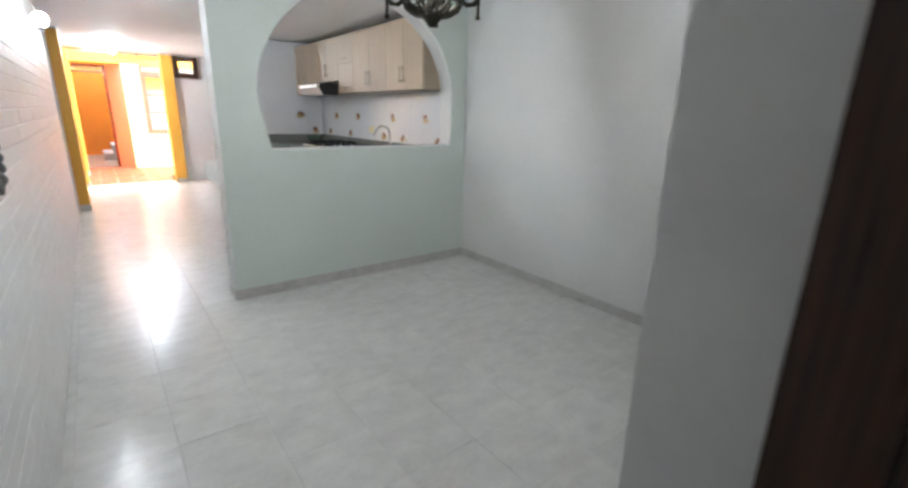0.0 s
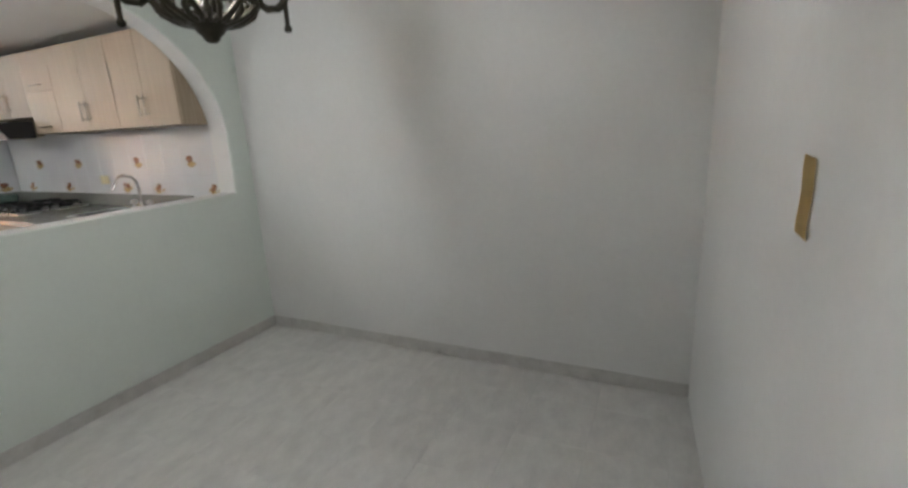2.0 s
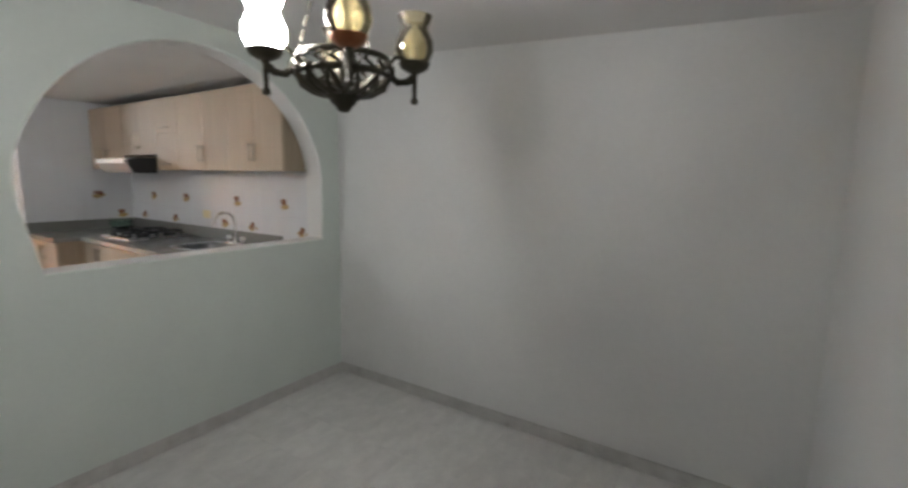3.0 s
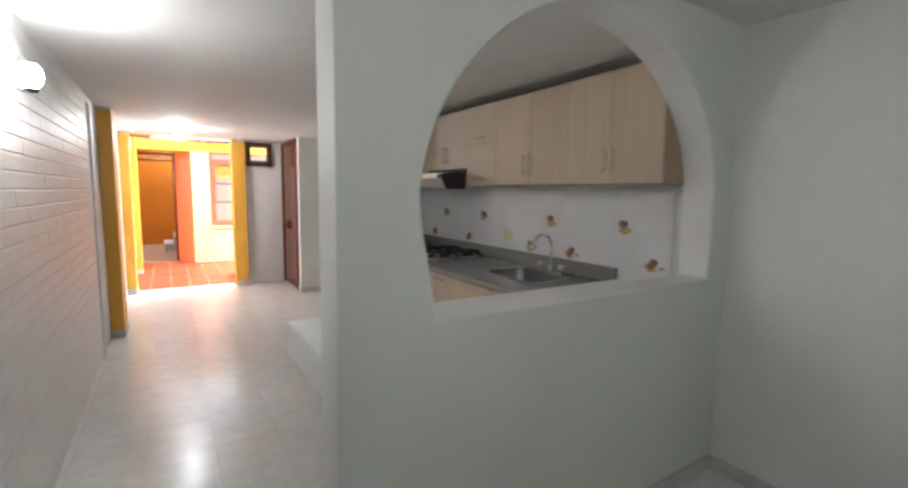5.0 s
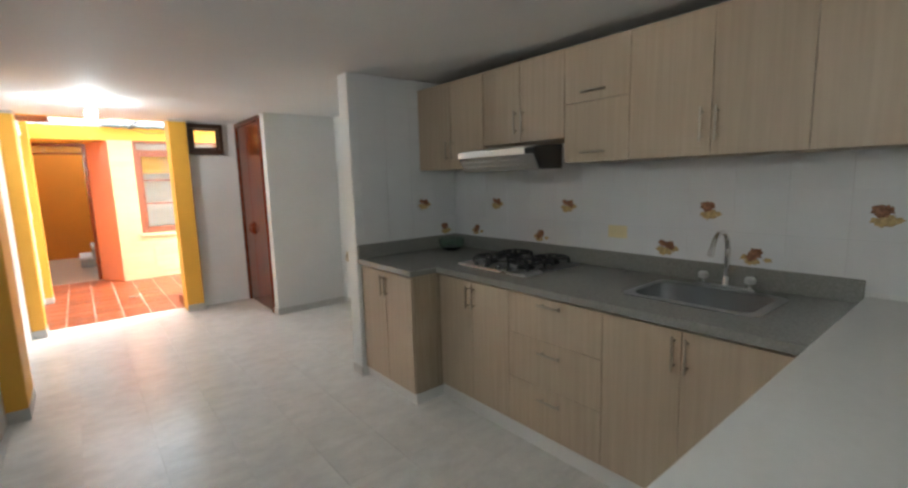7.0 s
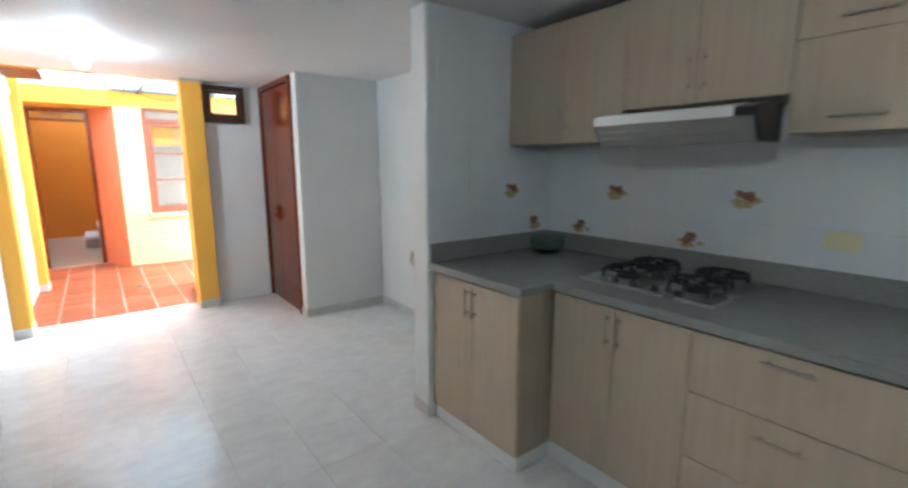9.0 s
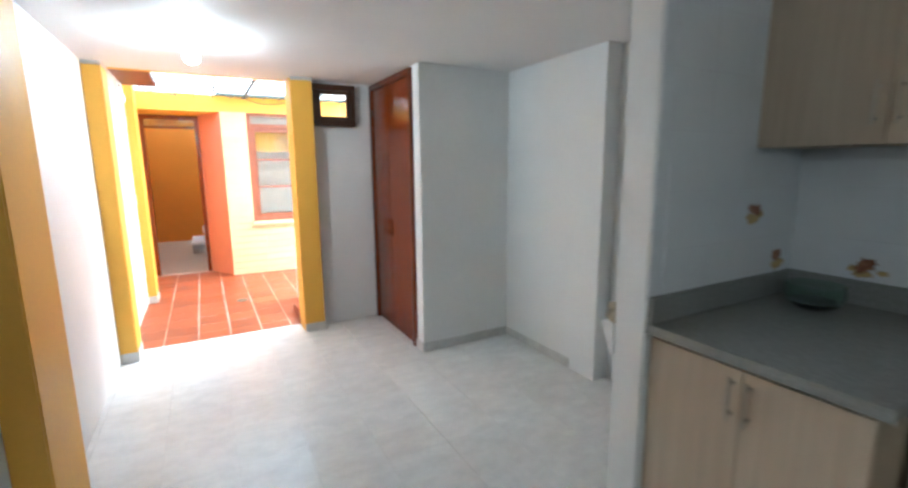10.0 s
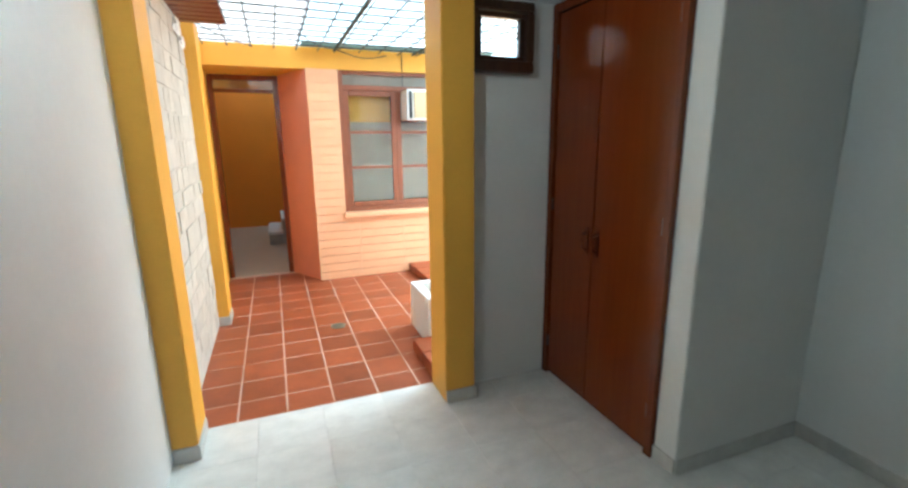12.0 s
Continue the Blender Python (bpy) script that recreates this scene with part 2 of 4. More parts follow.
def add_tube(bm, points, r, sides=8):
    """A round bar along a line of points."""
    rings = []
    pts = [Vector(p) for p in points]
    for i, p in enumerate(pts):
        d = (pts[min(i + 1, len(pts) - 1)] - pts[max(i - 1, 0)]).normalized()
        q = d.to_track_quat('Z', 'Y').to_matrix()
        rings.append([bm.verts.new(p + q @ Vector((r * math.cos(2 * math.pi * k / sides), r * math.sin(2 * math.pi * k / sides), 0))) for k in range(sides)])
    for lo, hi in zip(rings, rings[1:]):
        best = min(range(sides), key=lambda s: (lo[0].co - hi[s].co).length)
        for k in range(sides):
            bm.faces.new((lo[k], lo[(k + 1) % sides], hi[(k + 1 + best) % sides], hi[(k + best) % sides]))
    bm.faces.new(list(reversed(rings[0])))
    bm.faces.new(rings[-1])


def add_prism(bm, outline, axis, lo, hi):
    """A flat outline of (u, v) drawn out along an axis: 'x' (u=y, v=z), 'y' (u=x, v=z) or 'z' (u=x, v=y)."""
    def place(u, v, w):
        return {'x': (w, u, v), 'y': (u, w, v), 'z': (u, v, w)}[axis]
    a = [bm.verts.new(place(u, v, lo)) for u, v in outline]
    b = [bm.verts.new(place(u, v, hi)) for u, v in outline]
    n = len(outline)
    bm.faces.new(a)
    bm.faces.new(list(reversed(b)))
    for k in range(n):
        bm.faces.new((a[k], b[k], b[(k + 1) % n], a[(k + 1) % n]))


def mesh_of(name, bm, material, smooth=False):
    bmesh.ops.recalc_face_normals(bm, faces=bm.faces)
    me = bpy.data.meshes.new(name)
    bm.to_mesh(me)
    bm.free()
    me.materials.append(material)
    if smooth:
        me.shade_smooth()
        me.set_sharp_from_angle(angle=radians(40))
    return me


def part(name, bm, material, parent=None, label="", smooth=False):
    ob = new(name, mesh_of(name, bm, material, smooth))
    if parent is not None:
        ob.parent = parent
    if label:
        ob["label"] = label
    return ob


def thing(name, at=(0, 0, 0), label="", category="", group="", kind="", turn=0):
    ob = new(name)
    ob.matrix_world = pose(*at, 0, 0, turn)
    ob.empty_display_size = 0.05
    return tagged(ob, label, category, group, kind)


def box_part(name, dims, material, parent=None, bevel=0.0, label=""):
    bm = bmesh.new()
    add_box(bm, *dims, bevel)
    return part(name, bm, material, parent, label)


def wall(name, dims, material, label, bevel=0.0):
    return tagged(box_part(name, dims, material, None, bevel), label, "wall", "", "structure")


# ---- plan ----
WL, WR = 0.89, 3.815         # left wall and right wall of the living room
KR, NR = 3.81, 3.75          # kitchen tiles and nook wall
YK, YK2 = 3.13, 3.27         # wall between kitchen and nook
YN, YB = 5.22, 6.27          # nook back wall, back wall with the small window
YE, YP = 6.37, 8.86          # start of the patio and its far wall
YD = 9.33                    # door plane in the splayed reveal
H1, H2 = 2.24, 2.175          # ceilings of living room and corridor

# ---- structure ----
tagged(box_part("ground", (-60, 60, -60, 60, -0.30, -0.12), M_ground), "plain grey ground around the house", "ground", "", "structure")
floor = tagged(box_part("floor", (0.60, 4.2, -4.9, YE, -0.11, -0.004), M_grout), "pale grey grout bed under glossy marbled floor tiles", "floor", "", "structure")
patio = tagged(box_part("patio_floor", (0.60, 6.0, YE, YD + 0.03, -0.11, -0.0024), M_tgrout), "pale grout bed under terracotta patio tiles", "floor", "", "structure")

wall_left = wall("wall_left", (0.65, WL - 0.005, -4.9, 3.43, -0.1, 2.6), M_brickw, "white painted long brick wall beside the corridor")
wall("wall_left_plain", (0.65, WL, 3.43, 6.12, -0.1, 2.6), M_white, "plain white painted wall between yellow columns")
wall("wall_right_living", (WR, 4.1, -3.3, 0.04, -0.1, 2.6), M_white, "white painted living room wall")
wall("wall_right_kitchen", (KR + 0.006, 4.1, 0.04, YK2, -0.1, 2.6), M_white, "white kitchen wall behind the tiles")
wall("wall_right_nook", (NR, 4.1, 4.186, YB, -0.1, 2.6), M_white, "white painted nook wall")
wall("wall_nook_recess", (3.87, 4.1, YK2, 4.186, -0.1, 2.6), M_white, "white recessed wall beside the nook")
wall("wall_kitchen_end", (2.885, KR + 0.006, YK, YK2, -0.1, 2.6), M_white, "white wall end between kitchen and nook", 0.006)
wall("wall_nook_back", (2.965, NR, YN - 0.01, 5.30, -0.1, 2.6), M_white, "white painted back wall of the nook", 0.004)
wall("wall_closet_front", (2.97, 3.07, 5.30, 5.335, -0.1, 2.6), M_white, "white strip of wall beside the closet door")
# unseen: patio widened to x = 6 so sky light enters from the right
wall("wall_patio_right", (6.0, 6.2, 6.2, 9.2, -0.1, 2.5), M_yellow, "unseen yellow painted wall closing the widened patio")

# front wall, slightly out of square, with the entrance
front = Matrix.Translation((3.815, -2.96, 0)) @ pose(0, 0, 0, 0, 0, 3.5)
bm = bmesh.new()
add_box(bm, -2.029, 0.25, -0.19, 0, -0.1, 2.6, 0.006, front)
add_box(bm, -3.2, -2.88, -0.19, 0, -0.1, 2.6, 0.0, front)
add_box(bm, -2.88, -2.029, -0.19, 0, 2.10, 2.6, 0.0, front)
tagged(part("wall_front", bm, M_white), "white front wall with an open entrance", "wall", "", "structure")
# unseen walls added to shut daylight out of the entrance
wall("wall_lightblock_back", (0.65, 2.80, -5.1, -4.9, -0.1, 2.6), M_white, "unseen plain wall added to keep daylight out behind the entrance")
wall("wall_lightblock_right", (2.60, 2.80, -4.9, -3.23, -0.1, 2.6), M_white, "unseen plain wall added to keep daylight out beside the entrance")


def arch_outline(n=40):
    """Outline of the arched opening, from its left foot round to its right foot."""
    left, right, sill, mid, top = 2.06, 3.655, 1.038, 1.42, 2.15
    c, a = (left + right) / 2, (right - left) / 2
    pts = [(left + 0.068, sill), (left + 0.038, sill + 0.15), (left + 0.01, sill + 0.30)]
    for k in range(n + 1):
        t = math.pi - math.pi * k / n
        pts.append((c + a * math.cos(t), mid + (top - mid) * math.sin(t) ** (1.12 if t > math.pi / 2 else 1.0)))
    return pts + [(right, sill + 0.2), (right - 0.004, sill)]


def partition():
    """Dividing wall with the arch: built as one ring of faces round the opening, then given its thickness."""
    y0, y1 = -0.123, 0.04
    x0, x1, z0, z1 = 1.80, WR, -0.1, 2.6
    inner = arch_outline()
    cx, cz = 2.81, 1.5
    outer = []
    for u, v in inner:
        d = Vector((u - cx, v - cz))
        k = min(((x1 if d.x > 0 else x0) - cx) / d.x if abs(d.x) > 1e-6 else 1e9, ((z1 if d.y > 0 else z0) - cz) / d.y if abs(d.y) > 1e-6 else 1e9)
        outer.append((cx + d.x * k, cz + d.y * k))
    bm = bmesh.new()
    for y in (y0, y1):
        vi = [bm.verts.new((u, y, v)) for u, v in inner]
        vo = [bm.verts.new((u, y, v)) for u, v in outer]
        for k in range(len(inner) - 1):
            o0, o1 = outer[k], outer[k + 1]
            corner = None
            if abs(o0[0] - o1[0]) > 1e-5 and abs(o0[1] - o1[1]) > 1e-5:
                corner = bm.verts.new((x0 if o0[0] < cx else x1, y, z1))
            bm.faces.new([vi[k], vo[k]] + ([corner] if corner else []) + [vo[k + 1], vi[k + 1]])
        bm.faces.new([vi[0], vi[-1], vo[-1], bm.verts.new((x1, y, z0)), bm.verts.new((x0, y, z0)), vo[0]])
    ring = inner
    a = [bm.verts.new((u, y0, v)) for u, v in ring]
    b = [bm.verts.new((u, y1, v)) for u, v in ring]
    for k in range(len(ring)):
        j = (k + 1) % len(ring)
        bm.faces.new((a[k], a[j], b[j], b[k]))
    for lo, hi in (((x0, z0), (x0, z1)), ((x0, z1), (x1, z1)), ((x1, z1), (x1, z0)), ((x1, z0), (x0, z0))):
        bm.faces.new([bm.verts.new((lo[0], y0, lo[1])), bm.verts.new((hi[0], y0, hi[1])), bm.verts.new((hi[0], y1, hi[1])), bm.verts.new((lo[0], y1, lo[1]))])
    bmesh.ops.remove_doubles(bm, verts=bm.verts, dist=0.0005)
    ob = part("wall_partition", bm, M_mint)
    soft = ob.modifiers.new("worn_edges", 'BEVEL')
    soft.width, soft.segments, soft.limit_method, soft.angle_limit = 0.012, 3, 'ANGLE', radians(50)
    ob.data.materials.append(M_white)
    for p in ob.data.polygons:
        p.material_index = 0 if p.normal.y < -0.9 else 1
    return tagged(ob, "pale green dividing wall with an arched opening", "wall", "", "structure")


partition()
bar = thing("bar_counter", (1.80, 0.042, 0.785), "thick white plastered bar slab behind the arch", "counter")
box_part("slab", (0, KR - 1.80, 0, 0.478, 0.0, 0.116), M_white, bar, 0.006)
box_part("top", (-0.004, KR - 1.80, 0, 0.483, 0.1165, 0.133), M_white, bar, 0.005)

# ceilings: the living room's runs slightly out of level
bm = bmesh.new()
low = [bm.verts.new(p) for p in ((0.65, -3.2, 2.20), (4.1, -3.2, 2.12), (4.1, -0.12, 2.26), (0.65, -0.12, 2.29))]
high = [bm.verts.new((v.co.x, v.co.y, 2.5)) for v in low]
bm.faces.new(low)
bm.faces.new(high)
for k in range(4):
    bm.faces.new((low[k], low[(k + 1) % 4], high[(k + 1) % 4], high[k]))
# added lid over the unseen entrance walls, also keeps daylight out
add_box(bm, 0.65, 4.1, -5.1, -3.2, 2.2, 2.5)
tagged(part("ceiling_living", bm, M_ceil), "white painted living room ceiling", "ceiling", "", "structure")
bm = bmesh.new()
add_box(bm, 0.65, 1.80, -0.12, 0.04, H2, 2.5)
add_box(bm, 0.65, 4.1, 0.04, YE, H2, 2.5)
tagged(part("ceiling_corridor", bm, M_ceil), "white painted lower ceiling over corridor and kitchen", "ceiling", "", "structure")

# yellow columns
def column(dims, label):
    ob = thing("column", (dims[0], dims[2], 0), label, "column", "yellow columns", "structure")
    bm = bmesh.new()
    x0, x1, y0, y1, z1 = dims
    add_box(bm, 0, x1 - x0, 0, y1 - y0, 0.0, z1, 0.006)
    part("shaft", bm, M_yellow, ob)
    bm = bmesh.new()
    add_box(bm, 0.003, x1 - x0 + 0.008, -0.008, y1 - y0 - 0.01, 0.0, 0.075, 0.003)
    part("skirting", bm, M_skirt, ob, "grey skirting tile")
    bm = bmesh.new()
    add_box(bm, 0.002, x1 - x0 + 0.004, -0.004, y1 - y0 - 0.004, z1 - 0.028, z1 - 0.001, 0.004)
    part("cap", bm, M_skirt, ob, "pale grey unpainted top strip")
    return ob


column((WL, 1.0, 4.01, 4.42, H2), "yellow painted column standing proud of the white wall")
column((WL, 1.0, 6.12, 6.37, H2), "yellow painted column at the patio opening")
column((2.235, 2.41, 6.12, 6.375, H2), "yellow painted column beside the small window")
column((0.892, 1.0, 7.87, 8.10, 2.32), "slim yellow painted column against the stone wall")

tagged(box_part("trim_ceiling_edge", (1.001, 2.234, 6.35, 6.374, 2.166, 2.30), M_yellow), "thin yellow painted edge of the ceiling slab", "trim", "", "structure")

# back wall with the small window, patio walls
bm = bmesh.new()
add_box(bm, 2.41, 6.0, YB, YE, -0.1, 1.80)
add_box(bm, 2.41, 2.43, YB, YE, 1.80, 2.6)
add_box(bm, 2.80, 6.0, YB, YE, 1.80, 2.6)
add_box(bm, 2.43, 2.80, YB, YE, 2.15, 2.6)
tagged(part("wall_back", bm, M_white), "white wall with a small high window", "wall", "", "structure")
bm = bmesh.new()
add_box(bm, 1.812, 2.12, YP, YP + 0.2, -0.1, 2.16)
add_box(bm, 2.12, 3.32, YP, YP + 0.2, -0.1, 0.69)
wall_far = tagged(part("wall_patio_far", bm, M_salmon), "salmon orange painted brick patio wall", "wall", "", "structure")
bm = bmesh.new()
add_box(bm, 0.65, 6.0, YP + 0.002, YP + 0.2, 2.16, 2.355)
tagged(part("wall_patio_upper", bm, M_yellow), "yellow painted band above the patio door", "wall", "", "structure")
bm = bmesh.new()
add_prism(bm, [(1.81, YP), (1.81, YD + 0.10), (1.56, YD + 0.10), (1.56, YD)], 'z', -0.1, 2.16)
tagged(part("wall_door_reveal", bm, M_pink), "pink plastered splayed door reveal", "wall", "", "structure")
bm = bmesh.new()
add_prism(bm, [(YP + 0.2005, 2.30), (YP + 0.2005, 2.16), (YD, 2.135), (YD + 0.1, 2.135), (YD + 0.1, 2.30)], 'x', 0.89, 1.809)
add_box(bm, 0.89, 1.809, YP + 0.002, YP + 0.2, 2.152, 2.1595)
tagged(part("trim_door_lintel", bm, M_yellow), "yellow splayed underside above the door", "trim", "", "structure")
wall_stone = wall("wall_patio_left", (0.65, 0.918, 6.375, 7.868, -0.1, 2.32), M_mortar, "mortar bed of the pale stone patio wall")
wall("wall_patio_left_end", (0.65, 0.89, 7.868, YD + 0.1, -0.1, 2.32), M_yellow, "yellow painted wall end beside the patio door")

# room behind the patio
tagged(box_part("room_floor", (0.3, 4.0, YD + 0.031, 13.2, -0.1, 0.0), M_beige), "beige tiled floor of the room behind the patio", "floor", "", "structure")
wall("wall_room_left", (0.3, 0.5, YD + 0.1, 12.9, 0.0, 2.8), M_orange, "orange painted wall in the dim room")
wall("wall_room_back", (0.3, 4.0, 12.7, 12.9, 0.0, 2.8), M_orange, "orange painted back wall of the dim room")
wall("wall_room_right", (3.8, 4.0, YP + 0.2, 12.7, 0.0, 2.8), M_orange, "orange painted side wall of the dim room")
tagged(box_part("ceiling_room", (0.3, 4.0, YP + 0.2005, 11.3, 2.5, 2.62), M_ceil), "white ceiling of the dim room", "ceiling", "", "structure")


# unseen roof gap and sheet, added to bring daylight into the orange room
tagged(box_part("unseen_daylight_sheet", (0.3, 4.0, 11.3, 12.9, 2.63, 2.634), M_roofsheet), "unseen translucent sheet added over the stairs to brighten the room", "roof", "", "structure")


# ---- floor pieces ----
def tile_mesh(name, w, d, h, bevel, material):
    bm = bmesh.new()
    add_box(bm, -w / 2, w / 2, -d / 2, d / 2, -h, 0)
    top = [e for e in bm.edges if all(abs(v.co.z) < 1e-6 for v in e.verts)]
    bmesh.ops.bevel(bm, geom=top, offset=bevel, segments=1, affect='EDGES')
    return mesh_of(name, bm, material)


# ---- closet ----
def closet():
    """Tall two-leaf closet front of red-brown wood, set in the wall facing the corridor."""
    ob = thing("closet", (2.955, 5.335, 0), "tall closed red-brown varnished two-leaf closet with dark handles", "closet")
    L, Z = 0.93, 2.165
    bm = bmesh.new()
    add_box(bm, -0.012, 0.10, 0.0, 0.045, 0.0, Z, 0.004)
    add_box(bm, -0.012, 0.10, L - 0.045, L, 0.0, Z, 0.004)
    add_box(bm, -0.012, 0.10, 0.045, L - 0.045, Z - 0.05, Z, 0.004)
    part("frame", bm, M_mahog, ob, "darker red-brown frame")
    mid = 0.51
    for a, b, k in ((0.048, mid - 0.002, -1), (mid + 0.002, L - 0.048, 1)):
        bm = bmesh.new()
        add_box(bm, 0.004, 0.036, a, b, 0.012, Z - 0.054, 0.004)
        leaf = part("door_leaf", bm, M_closet, ob)
        y = mid + k * 0.042
        bm = bmesh.new()
        add_box(bm, -0.006, 0.004, y - 0.016, y + 0.016, 0.85, 1.0, 0.005)
        add_tube(bm, [(-0.005, y, 0.875), (-0.028, y, 0.89), (-0.032, y, 0.925), (-0.028, y, 0.96), (-0.005, y, 0.975)], 0.007, 8)
        part("handle", bm, M_mahog, leaf, "dark red-brown pull handle on a plate", True)
    for y in (0.047, L - 0.047):
        for z in (0.22, 1.08, 1.92):
            bm = bmesh.new()
            add_cyl(bm, (-0.001, y, z - 0.035), (-0.001, y, z + 0.035), 0.006, None, 8)
            part("hinge", bm, M_dark, ob, "dark hinge knuckle", True)
    bm = bmesh.new()
    add_box(bm, 0.05, 0.6, 0.02, L - 0.02, 0.0, 0.02)
    add_box(bm, 0.58, 0.6, 0.02, L - 0.02, 0.02, Z - 0.02)
    part("carcass", bm, M_closet, ob)


closet()
tagged(box_part("wall_closet_top", (2.97, 3.07, 5.335, YB, 2.166, 2.5), M_white), "white strip above the closet", "wall", "", "structure")


def small_window():
    """High fanlight in the back wall with a thick dark frame."""
    ob = thing("window_small", (2.43, YB - 0.06, 1.80), "small high window with a thick dark wooden frame", "window", "", "structure")
    w, h = 0.37, 0.35
    bm = bmesh.new()
    for a in ((0, w, 0, 0.055), (0, w, h - 0.05, h), (0, 0.045, 0.055, h - 0.05), (w - 0.045, w, 0.055, h - 0.05)):
        add_box(bm, a[0], a[1], 0, 0.11, a[2], a[3], 0.006)
    part("window_frame", bm, M_dark, ob)
    bm = bmesh.new()
    for a in ((0.047, w - 0.047, 0.058, 0.083), (0.047, w - 0.047, h - 0.077, h - 0.053), (0.047, 0.072, 0.083, h - 0.077), (w - 0.072, w - 0.047, 0.083, h - 0.077)):
        add_box(bm, a[0], a[1], 0.03, 0.075, a[2], a[3], 0.004)
    part("sash", bm, M_dark, ob)
    bm = bmesh.new()
    add_box(bm, 0.07, w - 0.07, 0.05, 0.054, 0.08, h - 0.075)
    pane = part("pane", bm, M_glass, ob)
    pane.visible_shadow = False


small_window()


# ---- kitchen ----
CX = 3.12          # front of the lower cabinets


def bar_handle(parent, a, b, out):
    """A bar handle between a and b on two feet that stand out along the vector out."""
    a, b, out = Vector(a), Vector(b), Vector(out)
    bm = bmesh.new()
    d = (b - a).normalized() * 0.02
    add_cyl(bm, a + out, b + out, 0.0055, None, 10)
    add_cyl(bm, a + d, a + d + out, 0.0045, None, 8)
    add_cyl(bm, b - d, b - d + out, 0.0045, None, 8)
    return part("handle", bm, M_handle, parent, "dull nickel bar handle", True)


def cabinet(name, y0, y1, z0, z1, x_front, depth, doors, label):
    """A cabinet facing the corridor. doors: (y0, y1, z0, z1, handle) with handle None, 'v<y>' place or 'h'."""
    ob = thing(name, (x_front, y0, z0), label, "cabinet", name + " row")
    w, h = y1 - y0, z1 - z0
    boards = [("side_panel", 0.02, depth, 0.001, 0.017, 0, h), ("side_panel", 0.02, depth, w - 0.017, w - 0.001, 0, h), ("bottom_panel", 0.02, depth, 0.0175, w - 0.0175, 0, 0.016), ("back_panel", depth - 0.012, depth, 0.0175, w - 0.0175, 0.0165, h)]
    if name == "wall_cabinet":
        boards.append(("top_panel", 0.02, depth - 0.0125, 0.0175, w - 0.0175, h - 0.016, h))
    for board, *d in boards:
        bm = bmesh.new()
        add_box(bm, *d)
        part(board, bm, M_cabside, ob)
    for a, b, c, d, kind, at in doors:
        bm = bmesh.new()
        add_box(bm, 0, 0.018, a - y0 + 0.0015, b - y0 - 0.0015, c - z0 + 0.0015, d - z0 - 0.0015, 0.0015)
        leaf = part("drawer_front" if kind == 'h' else "door", bm, M_cab, ob)
        if kind == 'v':
            zc = at[1] - z0
            bar_handle(leaf, (0, at[0] - y0, zc - 0.07), (0, at[0] - y0, zc + 0.07), (-0.028, 0, 0))
        if kind == 'h':
            bar_handle(leaf, (0, at[0] - y0 - 0.07, at[1] - z0), (0, at[0] - y0 + 0.07, at[1] - z0), (-0.028, 0, 0))
    return ob


UX, U0, U1 = 3.465, 1.505, 2.105
wc = "wall_cabinet"
cabinet(wc, 0.034, 0.668, U0, U1, UX, 0.335, [(0.034, 0.350, U0, U1, 'v', (0.325, U0 + 0.13)), (0.350, 0.668, U0, U1, 'v', (0.380, U0 + 0.13))], "pale oak wall cabinet with two doors above the bar")
cabinet(wc, 0.668, 1.380, U0, U1, UX, 0.335, [(0.668, 1.01, U0, U1, 'v', (0.985, U0 + 0.13)), (1.01, 1.380, U0, U1, 'v', (1.045, U0 + 0.13))], "pale oak wall cabinet with two doors above the sink")
cabinet(wc, 1.380, 1.760, U0, U1, UX, 0.335, [(1.380, 1.760, U0, 1.812, 'h', (1.57, U0 + 0.05)), (1.380, 1.760, 1.812, U1, 'h', (1.57, 1.86))], "pale oak wall cabinet with two stacked flap doors")
cabinet(wc, 1.760, 2.400, 1.64, U1, UX, 0.335, [(1.760, 2.08, 1.64, U1, 'v', (2.05, 1.76)), (2.08, 2.400, 1.64, U1, 'v', (2.11, 1.76))], "short pale oak wall cabinet above the cooker hood")
cabinet(wc, 2.400, 3.128, U0, U1, UX, 0.335, [(2.400, 2.74, U0, U1, 'v', (2.71, U0 + 0.13)), (2.74, 3.128, U0, U1, 'v', (2.77, U0 + 0.13))], "pale oak wall cabinet in the far kitchen corner")

lc = "base_cabinet"
B0, B1, BD = 0.10, 0.850, 0.834     # bottom, top of the bodies, top of the doors
cabinet(lc, 0.527, 1.285, B0, B1, CX, 0.68, [(0.527, 0.94, B0, BD, 'v', (0.915, 0.74)), (0.94, 1.285, B0, BD, 'v', (0.965, 0.74))], "pale oak sink cabinet with two doors")
cabinet(lc, 1.285, 1.860, B0, B1, CX, 0.68, [(1.285, 1.860, B0, 0.36, 'h', (1.57, 0.30)), (1.285, 1.860, 0.36, 0.61, 'h', (1.57, 0.55)), (1.285, 1.860, 0.61, BD, 'h', (1.57, 0.80))], "pale oak cabinet with three drawers")
cabinet(lc, 1.860, 2.470, B0, B1, CX, 0.68, [(1.860, 2.16, B0, BD, 'v', (2.135, 0.74)), (2.16, 2.470, B0, BD, 'v', (2.185, 0.74))], "pale oak base cabinet under the cooktop")
